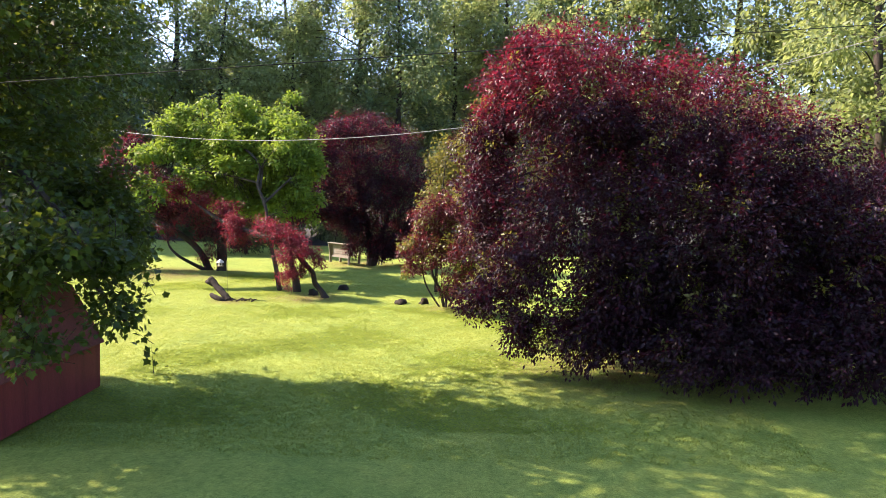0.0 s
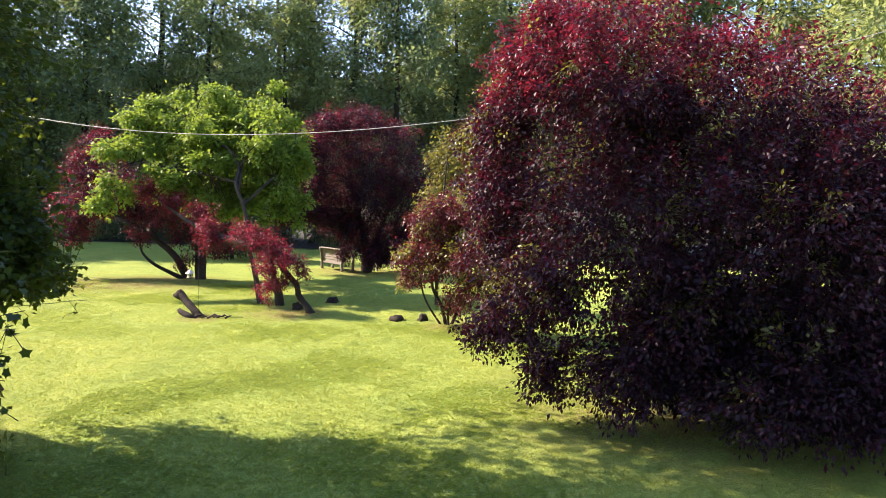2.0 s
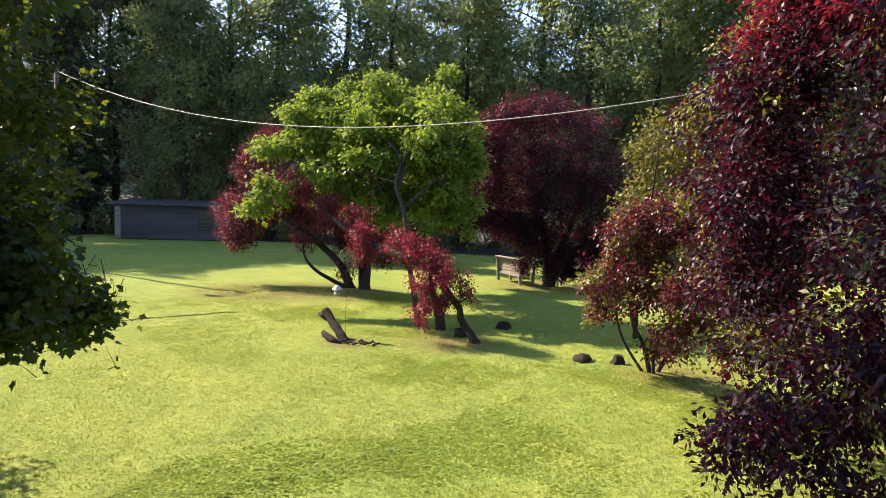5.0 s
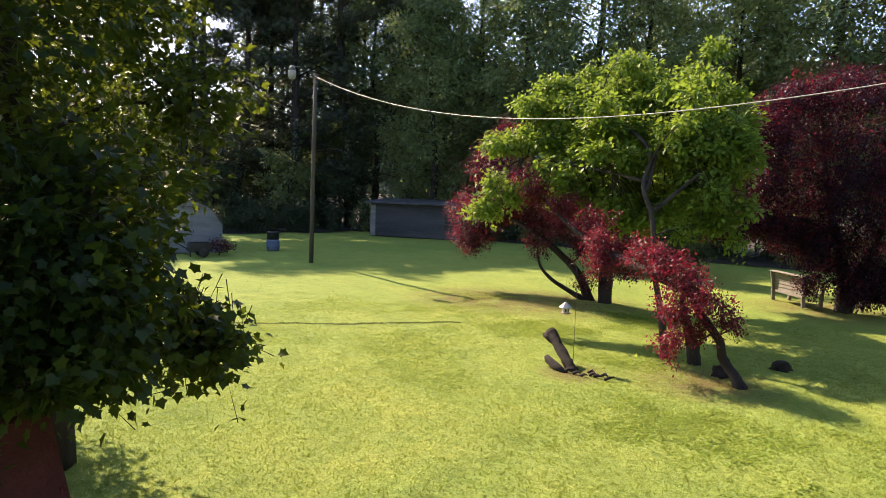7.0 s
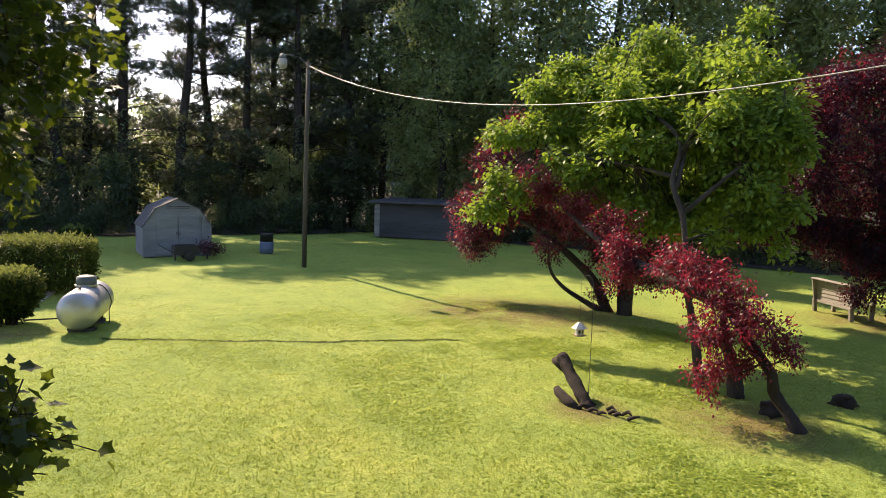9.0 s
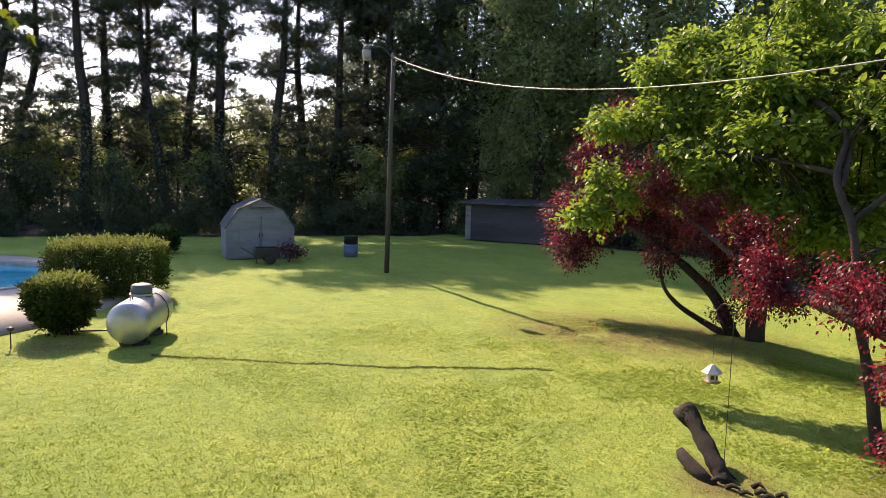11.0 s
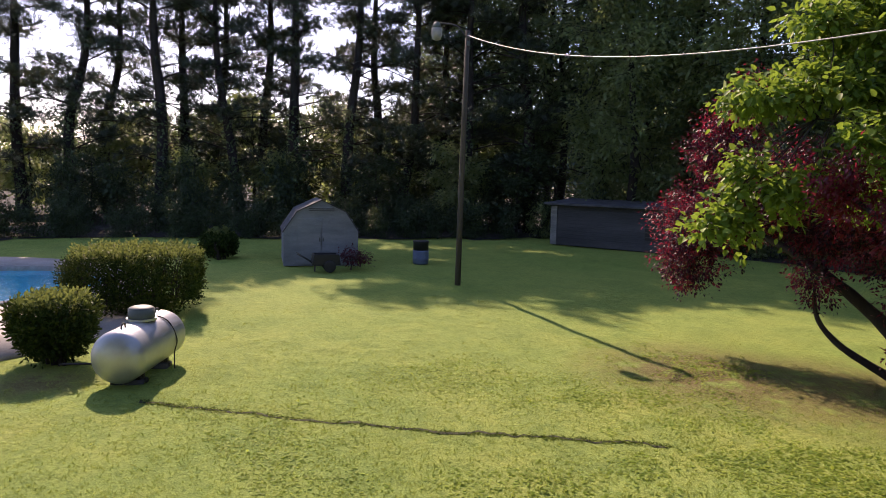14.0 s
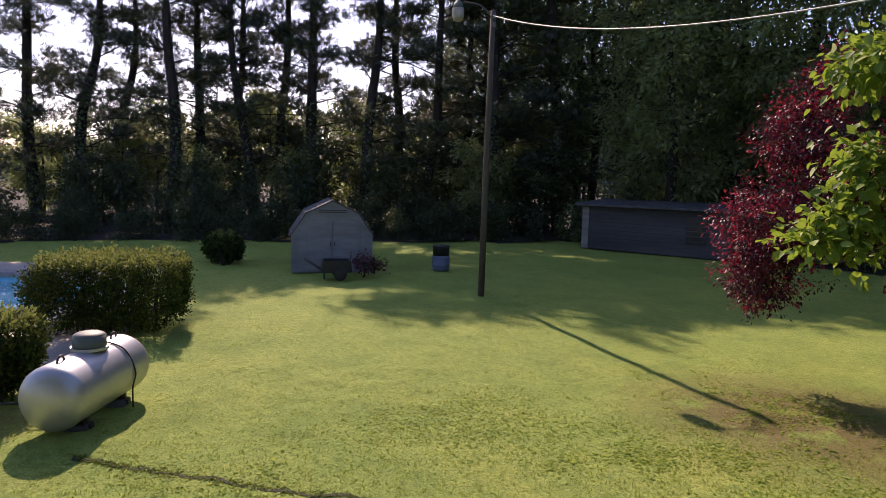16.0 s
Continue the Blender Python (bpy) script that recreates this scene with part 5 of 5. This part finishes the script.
for s, x in (("door", -0.42), ("door", 0.42)):
    bm = bmesh.new()
    box(bm, (0.80, 0.03, 1.62), (x, 1.3 + 0.035, 0.88), bevel=0.004)
    box(bm, (0.80, 0.02, 0.08), (x, 1.3 + 0.055, 0.42))
    box(bm, (0.80, 0.02, 0.08), (x, 1.3 + 0.055, 1.45))
    dr = part(s, bm, M_SIDING, g_shed)
    bm = bmesh.new()
    box(bm, (0.03, 0.03, 0.14), (x * 0.15, 1.3 + 0.07, 0.95), bevel=0.004)
    part("handle", bm, M_STEEL, dr)
for z in (1.92, 1.99):
    bm = bmesh.new()
    box(bm, (0.9, 0.03, 0.025), (0, 1.3 + 0.045, z + 0.05))
    part("vent_slat", bm, M_SHINGLE, g_shed)

# little red barn under the maple
r_shed = gambrel_shed("red_barn_shed", pose(-6.72, 9.25, 0), 2.60, 2.6, 0.78, 1.60, 1.98, M_REDPAINT, M_REDROOF, M_REDPAINT, "small red-painted barn-roofed shed under the maple", 0.15)

# weathered low shack at the wood's edge
shack = thing("wooden_shack", pose(-27.2, 41.6, 0, 0, 0, 17), "low weathered grey wooden shack before the woods", "shed")
for i in range(11):
    bm = bmesh.new()
    box(bm, (6.8, 0.035, 0.178), (0, -1.2 - 0.004 * (i % 3), 0.13 + i * 0.182), bevel=0.004)
    part("board", bm, M_OLDWOOD, shack)
bm = bmesh.new()
box(bm, (6.7, 2.2, 2.05), (0, 0, 1.03))
part("wall", bm, M_OLDWOOD, shack)
bm = bmesh.new()
box(bm, (7.3, 3.0, 0.10), (0, -0.05, 2.2), Matrix.Rotation(radians(4), 4, "X"), 0.01)
part("roof", bm, M_SHINGLE, shack, "dark flat overhanging roof")
bm = bmesh.new()
box(bm, (0.34, 0.05, 1.95), (-3.2, -1.235, 1.02), bevel=0.005)
part("corner_board", bm, M_BENCH, shack, "paler corner board")
bm = bmesh.new()
box(bm, (0.85, 0.05, 1.15), (2.0, -1.235, 1.15), bevel=0.004)
win = part("window", bm, M_DARKWIN, shack, "dark window opening with slats")
for i in range(5):
    bm = bmesh.new()
    box(bm, (0.86, 0.03, 0.04), (2.0, -1.27, 0.72 + i * 0.22))
    part("slat", bm, M_OLDWOOD, win)

# ---- blue barrel, covered mower ----
root = thing("barrel", pose(-26.3, 28.85, 0), "faded blue plastic barrel with dark open top", "barrel")
prof = [(0.0, 0.27), (0.03, 0.29), (0.18, 0.30), (0.20, 0.31), (0.23, 0.30), (0.45, 0.30), (0.52, 0.29)]
V, F, C = tube_data([(0, 0, z) for z, r in prof], [r for z, r in prof], 24)
put("body", np_mesh("body", V, [F, C], True), M_BLUE, root)
prof = [(0.52, 0.285), (0.80, 0.285), (0.83, 0.30), (0.87, 0.30), (0.88, 0.27)]
V, F, C = tube_data([(0, 0, z) for z, r in prof], [r for z, r in prof], 24)
put("rim", np_mesh("rim", V, [F, C], True), M_BLACK, root, "black upper rim")

root = thing("garden_cart", pose(-25.95, 24.75, 0, 0, 0, -20), "dark old garden cart standing before the grey shed", "cart")
bm = bmesh.new()
box(bm, (0.62, 0.05, 0.36), (0, -0.42, 0.42), Matrix.Rotation(radians(-8), 4, "X"), 0.01)
box(bm, (0.62, 0.05, 0.36), (0, 0.42, 0.42), Matrix.Rotation(radians(8), 4, "X"), 0.01)
box(bm, (0.05, 0.84, 0.36), (-0.30, 0, 0.42), bevel=0.01)
box(bm, (0.05, 0.84, 0.36), (0.30, 0, 0.42), bevel=0.01)
box(bm, (0.58, 0.80, 0.04), (0, 0, 0.26))
part("tray", bm, M_BLACK, root)
for x in (-0.36, 0.36):
    V, F, C = tube_data([(x - 0.04, 0.1, 0.2), (x - 0.03, 0.1, 0.2), (x + 0.03, 0.1, 0.2), (x + 0.04, 0.1, 0.2)], [0.17, 0.2, 0.2, 0.17], 18)
    put("wheel", np_mesh("wheel", V, [F, C], True), M_BLACK, root)
for x in (-0.24, 0.24):
    V, F, C = tube_data([(x, -0.4, 0.28), (x, -0.75, 0.5), (x, -0.95, 0.62)], [0.016, 0.016, 0.018], 8)
    put("handle", np_mesh("handle", V, [F, C], True), M_STEEL, root)
bm = bmesh.new()
box(bm, (0.05, 0.05, 0.26), (0, -0.36, 0.13))
part("leg", bm, M_STEEL, root)
tree("shrub", (-26.0, 25.75, 0), [[(0, 0, -0.05, 0.02), (0.05, 0, 0.3, 0.015), (0.1, 0, 0.6, 0.008)]], [(0, 0, 0.4, 0.5, 0.45, 0.3, 60), (0.15, 0.3, 0.35, 0.4, 0.4, 0.28, 40)], LEAF_OVAL, 0.09, 8, 0.3, M_BRONZE, M_BARK, "low brownish shrub beside the cart", "shrub", droop=0.2, spread=0.04)

# ---- pole, lamp and cables ----
root = thing("light_pole", pose(-21.67, 27.09, 0), "weathered wooden pole with a yard lamp on an arm", "lamp post")
V, F, C = tube_data([(0, 0, -0.2), (0.01, 0.02, 2.5), (0, 0.07, 5), (0.0, 0.12, 7.58)], [0.09, 0.084, 0.076, 0.068], 14, 0.04)
put("pole", np_mesh("pole", V, [F, C], True), M_POLE, root)
p = smooth_path([(0, 0.1, 7.35, 0.022), (-0.16, -0.15, 7.68, 0.022), (-0.38, -0.50, 7.76, 0.022), (-0.50, -0.66, 7.72, 0.022)], 6)
V, F, C = tube_data(p[:, :3], p[:, 3], 8)
put("arm", np_mesh("arm", V, [F, C], True), M_STEEL, root)
V, F, C = tube_data([(-0.50, -0.66, z) for z in (7.80, 7.74, 7.68, 7.62)], [0.06, 0.10, 0.13, 0.14], 18)
head = put("lamp_head", np_mesh("lamp_head", V, [F, C], True), M_DOME, root)
V, F, C = tube_data([(-0.50, -0.66, z) for z in (7.62, 7.60, 7.42, 7.30, 7.27)], [0.13, 0.155, 0.155, 0.12, 0.05], 18)
put("lens", np_mesh("lens", V, [F, C], True), M_BLOCK, head, "milky glass lamp lens")
for z in (7.42, 7.2):
    bm = bmesh.new()
    box(bm, (0.07, 0.07, 0.12), (0.09, 0.09, z), bevel=0.01)
    part("insulator", bm, M_DOME, root)

D2 = np.array([0.952, -0.306])
s = np.linspace(0, 52, 90)
z = np.where(s < 16.3, 4.87 + 0.00965 * (s - 16.3) ** 2, 4.87 + 0.0083 * (s - 16.3) ** 2)
path = np.c_[-21.6 + D2[0] * s, 27.15 + D2[1] * s, z]
V, F, C = tube_data(path, [0.010] * len(s), 6)
tagged(put("overhead_wire", np_mesh("overhead_wire", V, [F, C], True), M_WIRE), "pale sagging service cable strung from the lamp pole", "cable")
k = np.linspace(-8, 15, 60)
path = np.c_[-2.43 + 0.924 * k, 4.66 + 0.347 * k, 3.91 + 0.161 * k + np.where(k < -2, 0.05 * (k + 2) ** 2, 0)]
V, F, C = tube_data(path, [0.0042] * len(k), 6)
tagged(put("overhead_wire", np_mesh("overhead_wire", V, [F, C], True), M_CABLE), "thin black cable running high across the lawn", "cable")


# ---- garden things ----
root = thing("garden_light", pose(-17.3, 14.9, 0), "small dark stake light at the edge of the pool deck", "garden light")
V, F, C = tube_data([(0, 0, -0.1), (0, 0, 0.16), (0.005, 0, 0.32)], [0.012, 0.012, 0.014], 8)
put("stake", np_mesh("stake", V, [F, C], True), M_BLACK, root)
V, F, C = tube_data([(0.005, 0, z) for z in (0.31, 0.33, 0.37, 0.385)], [0.03, 0.055, 0.06, 0.02], 14)
put("lamp_cap", np_mesh("lamp_cap", V, [F, C], True), M_STEEL, root)


def stump(name, x, y, r, h, label, tilt=0):
    root = thing(name, pose(x, y, 0, tilt, tilt * 0.5, 30 * x), label, "stump", "old stumps on the lawn")
    V, F, C = tube_data([(0, 0, -0.05), (0, 0, 0.04), (0.01, 0, h * 0.6), (0.0, 0.01, h)], [r * 1.7, r * 1.2, r, r * 0.7], 13, 0.8)
    put("body", np_mesh("body", V, [F, C]), M_ROTTEN, root)
    V, F, C = tube_data([(0, 0.01, h - 0.02), (0, 0.01, h + 0.006)], [r * 0.8, r * 0.78], 12, 0.25)
    put("cut_face", np_mesh("cut_face", V, [F, C]), M_ROTTEN, root)
    return root


stump("tree_stump", -1.2, 20.1, 0.13, 0.09, "low dark rotten stump on the lawn")
stump("tree_stump", -0.53, 20.05, 0.105, 0.15, "dark weathered tree stump on the lawn", 4)
stump("tree_stump", -3.3, 22.5, 0.14, 0.16, "dark tree stump in the plum's shade")
stump("tree_stump", -4.1, 21.3, 0.11, 0.16, "short sawn stump beside the leaning plum", 14)

root = thing("leaning_log", pose(-6.3, 19.75, 0), "dark dead log stub leaning out of the grass", "log")
sp = smooth_path([(0.10, -0.10, -0.07, 0.10), (-0.14, 0.05, 0.13, 0.098), (-0.42, 0.23, 0.33, 0.094), (-0.68, 0.40, 0.53, 0.105)], 6)
V, F, C = tube_data(sp[:, :3], sp[:, 3], 11, 0.30)
put("trunk", np_mesh("trunk", V, [F, C]), M_ROTTEN, root)
V, F, C = tube_data([(-0.56, 0.27, 0.40), (-0.70, 0.32, 0.45), (-0.79, 0.35, 0.47)], [0.07, 0.062, 0.05], 9, 0.3)
put("branch_stub", np_mesh("branch_stub", V, [F, C]), M_ROTTEN, root, "pale broken branch stub")
root = thing("leaning_log", pose(-6.62, 19.62, 0), "short dark dead root sticking out of the grass", "log")
V, F, C = tube_data([(0.34, -0.14, -0.06), (0.10, -0.06, 0.03), (-0.12, 0.06, 0.10), (-0.20, 0.10, 0.15)], [0.07, 0.08, 0.075, 0.045], 10, 0.35)
put("trunk", np_mesh("trunk", V, [F, C]), M_ROTTEN, root)
k = 9
for q in range(k):
    x, y = 0.35 + 0.85 * q / k + 0.03 * rng.normal(), 0.02 + 0.08 * rng.normal()
    sp = [(x - 0.07, y, -0.01), (x, y + 0.02, 0.025 + 0.03 * rng.random()), (x + 0.09, y + 0.05 * rng.normal(), 0.01 + 0.05 * rng.random())]
    V, F, C = tube_data(sp, [0.03, 0.028, 0.01], 7, 0.5)
    put("root", np_mesh("root", V, [F, C]), M_ROTTEN, root)

# hanging bird feeder on a hook
root = thing("bird_feeder", pose(-6.48, 20.08, 0.29), "small white house-shaped bird feeder on a thin hook", "bird feeder")
sp = smooth_path([(0.06, -0.05, -0.4, 0.0045), (0.06, -0.05, 0.9, 0.0045), (0.04, -0.04, 1.5, 0.0045), (-0.08, 0.0, 1.62, 0.004), (-0.2, 0.05, 1.52, 0.004)], 6)
V, F, C = tube_data(sp[:, :3], sp[:, 3], 6)
put("hook", np_mesh("hook", V, [F, C], True), M_STEEL, root)
V, F, C = tube_data([(-0.2, 0.05, 1.53), (-0.2, 0.05, 0.84)], [0.002, 0.002], 5)
put("chain", np_mesh("chain", V, [F, C], True), M_STEEL, root)
bm = bmesh.new()
bmesh.ops.create_cone(bm, cap_ends=True, segments=6, radius1=0.068, radius2=0.068, depth=0.11, matrix=pose(-0.2, 0.05, 0.71))
part("body", bm, M_WHITE, root)
bm = bmesh.new()
bmesh.ops.create_cone(bm, cap_ends=True, segments=6, radius1=0.125, radius2=0.02, depth=0.095, matrix=pose(-0.2, 0.05, 0.81))
part("roof", bm, M_WHITE, root)
bm = bmesh.new()
bmesh.ops.create_cone(bm, cap_ends=True, segments=6, radius1=0.105, radius2=0.105, depth=0.015, matrix=pose(-0.2, 0.05, 0.65))
part("tray", bm, M_CUT, root)
for k in range(3):
    bm = bmesh.new()
    box(bm, (0.035, 0.008, 0.05), (0, -0.0615, 0.71))
    bmesh.ops.transform(bm, matrix=Matrix.Translation((-0.2, 0.05, 0)) @ Matrix.Rotation(radians(30 + 60 * k), 4, "Z"), verts=bm.verts)
    part("opening", bm, M_DARKWIN, root)


def bench(m, label):
    """A garden bench 1.5 m long whose boxed back stands on the -y side between two tapered end boards."""
    root = thing("garden_bench", m, label, "bench", "weathered benches")
    for x in (-0.72, 0.72):
        for y, h, tilt in ((-0.30, 0.36, 5), (0.26, 0.62, -3)):
            bm = bmesh.new()
            box(bm, (0.075, 0.11, h), (0, 0, h / 2), bevel=0.01)
            bmesh.ops.transform(bm, matrix=pose(x, y, 0, tilt, 0, 0), verts=bm.verts)
            part("leg", bm, M_BENCH, root)
        bm = bmesh.new()
        box(bm, (0.09, 0.60, 0.035), (x, 0.02, 0.64), bevel=0.01)
        part("armrest", bm, M_BENCH, root)
        bm = bmesh.new()
        box(bm, (0.045, 0.20, 0.58), (x * 1.035, -0.34, 0.62), bevel=0.004)
        for q in bm.verts:
            if q.co.z < 0.6 and q.co.y < -0.34:
                q.co.y += 0.10
        part("end_board", bm, M_BENCH, root)
    for i in range(5):
        bm = bmesh.new()
        box(bm, (1.46, 0.095, 0.028), (0, -0.18 + i * 0.108, 0.43), bevel=0.006)
        part("seat_slat", bm, M_BENCH, root)
    for i in range(5):
        bm = bmesh.new()
        box(bm, (1.42, 0.026, 0.104), (0, -0.255 - 0.010 * i, 0.40 + i * 0.107), Matrix.Rotation(radians(-5), 4, "X"), 0.005)
        part("back_slat", bm, M_BENCH, root)
    bm = bmesh.new()
    box(bm, (1.56, 0.20, 0.04), (0, -0.36, 0.935), bevel=0.01)
    part("top_rail", bm, M_BENCH, root)
    bm = bmesh.new()
    box(bm, (1.40, 0.05, 0.07), (0, -0.28, 0.315), bevel=0.006)
    part("lower_rail", bm, M_BENCH, root)
    return root


b1 = bench(pose(-4.58, 31.48, 0, 0, 0, -45), "weathered pale wooden bench beneath the red plum")
copy_thing(b1, pose(-2.3, 31.9, 0, 0, 0, 22))

# turf groove across the lawn: a thin strip darkened for its shade, with ragged turf
tp = smooth_path([(-15.3, 16.7, 0, 0), (-14.3, 17.5, 0, 0), (-12.7, 19.05, 0, 0), (-11.3, 20.6, 0, 0), (-10.2, 21.7, 0, 0)], 14)
off = np.array([0.72, -0.69])
w = 0.014 + 0.028 * rng.random(len(tp))
cx, cy = tp[:, 0] + 0.03 * rng.normal(size=len(tp)), tp[:, 1] + 0.03 * rng.normal(size=len(tp))
gz = ground_height(cx, cy)
V = np.concatenate([np.c_[cx - off[0] * w, cy - off[1] * w, gz + 0.006], np.c_[cx, cy, gz + 0.009], np.c_[cx + off[0] * w, cy + off[1] * w, gz + 0.006]])
k = len(tp)
i = np.arange(k - 1)
F = np.concatenate([np.stack([q * k + i, (q + 1) * k + i, (q + 1) * k + i + 1, q * k + i + 1], 1) for q in range(2)])
tagged(put("groove_line", np_mesh("groove_line", V, [F]), M_GROOVE), "thin strip coloured as a shaded turf groove across the lawn", "soil", kind="stuff")


# ---- grass ----
BARE = [(-11.9, 25.0, 2.4), (-9.8, 26.2, 2.4), (-4.2, 20.6, 1.3), (-17.0, 15.6, 0.9), (3.8, 13.0, 3.2), (-6.2, 19.6, 0.7), (-3.6, 31.0, 2.2), (0.6, 19.4, 1.3)]


def bare(x, y):
    """How bare the lawn is worn, 0 to 1."""
    f = np.zeros_like(x)
    for px, py, rad in BARE:
        f = np.maximum(f, np.clip(1.25 - np.hypot(x - px, y - py) / rad, 0, 1))
    return f * (0.75 + 0.35 * np.sin(x * 2.3 + y) * np.sin(y * 2.9 - x))


def grass(name, n, region, height, width, mat, label, blades=3, where=None):
    x0, x1, y0, y1 = region
    x, y = x0 + (x1 - x0) * rng.random(n), y0 + (y1 - y0) * rng.random(n)
    keep = ~in_deck(x, y) & (rng.random(n) > 0.8 * bare(x, y))
    if where is not None:
        keep &= where(x, y)
    x, y = x[keep], y[keep]
    n = len(x)
    lush = 0.6 + 0.4 * np.sin(x * 1.1 + 2 * np.sin(y * 0.5)) * np.sin(y * 0.9 + x * 0.35)
    P = np.repeat(np.stack([x, y, ground_height(x, y) - 0.004], 1), blades, 0)
    m = len(P)
    P[:, :2] += rng.normal(size=(m, 2)) * 0.025
    h = height * (0.55 + 0.75 * rng.random(m)) * np.repeat(0.75 + 0.5 * lush, blades)
    ang = rng.random(m) * 6.283
    out = np.stack([np.cos(ang), np.sin(ang)], 1)
    u = np.c_[-out[:, 1], out[:, 0], np.zeros(m)] * (width * (0.6 + 0.8 * rng.random(m)))[:, None]
    lean = np.c_[out * (0.7 + 0.9 * rng.random((m, 1))), np.ones(m)]
    T = P + lean * h[:, None]
    V = np.stack([P + u / 2, P - u / 2, T], 1).reshape(-1, 3)
    F = np.arange(m * 3).reshape(-1, 3)
    tagged(put(name, np_mesh(name, V, [F]), mat), label, "grass", kind="stuff")


grass("grass", 150000, (-21, 5, 8, 28), 0.025, 0.015, M_GRASS, "short mown grass blades thickest on the near lawn", 4, lambda x, y: rng.random(len(x)) < np.clip(1.45 - np.hypot(x + 4, y - 14) / 11.0, 0.05, 1))


def weeds(n, region, label):
    """Small leaves in drifts: thick where the drift is strong, single between."""
    x0, x1, y0, y1 = region
    x, y = x0 + (x1 - x0) * rng.random(n), y0 + (y1 - y0) * rng.random(n)
    f = np.sin(x * 1.3 + 2.1 * np.sin(y * 0.7)) + np.sin(y * 1.5 + 1.7 * np.sin(x * 0.8)) + 0.8 * np.sin(x * 4.1 + 1.3 * y) * np.sin(y * 3.7 - 0.9 * x)
    keep = (f + 0.55 * rng.normal(size=n) > 0.55) & ~in_deck(x, y) & (rng.random(n) > 0.55 * bare(x, y))
    P = np.stack([x, y, ground_height(x, y) + 0.004 + 0.006 * rng.random(n)], 1)[keep]
    m = len(P)
    D = np.c_[rng.normal(size=(m, 2)), 0.12 * rng.normal(size=m)]
    N = np.c_[rng.normal(size=(m, 2)) * 0.22, np.ones(m)]
    tagged(put("weeds", leaf_mesh("weeds", P, D, N, 0.026 + 0.036 * rng.random(m), LEAF_BROAD), M_WEED), label, "weeds", kind="stuff")


weeds(80000, (-5.5, 3, 9, 19.5), "clover and broad-leaved weeds in the near lawn")
weeds(30000, (-15, -7, 17, 26), "clover and broad-leaved weeds beside the turf groove")
weeds(26000, (-12.5, -5, 20.5, 26), "clover and broad-leaved weeds under the garden trees")

# ragged turf along the groove, coloured darker for its shade
k = 1500
t = rng.random(k) * (len(tp) - 1.001)
i = t.astype(int)
c = tp[i, :2] + (tp[i + 1, :2] - tp[i, :2]) * (t - i)[:, None] + rng.normal(size=(k, 2)) * 0.03
P = np.c_[c, ground_height(c[:, 0], c[:, 1])]
u = np.c_[rng.normal(size=(k, 2)), np.zeros(k)] * 0.012
T = P + np.c_[rng.normal(size=(k, 2)) * 0.04, 0.010 + 0.018 * rng.random(k)]
tagged(put("grass", np_mesh("grass", np.stack([P - u, P + u, T], 1).reshape(-1, 3), [np.arange(k * 3).reshape(-1, 3)]), M_TURF), "ragged longer grass along the turf groove", "grass", kind="stuff")
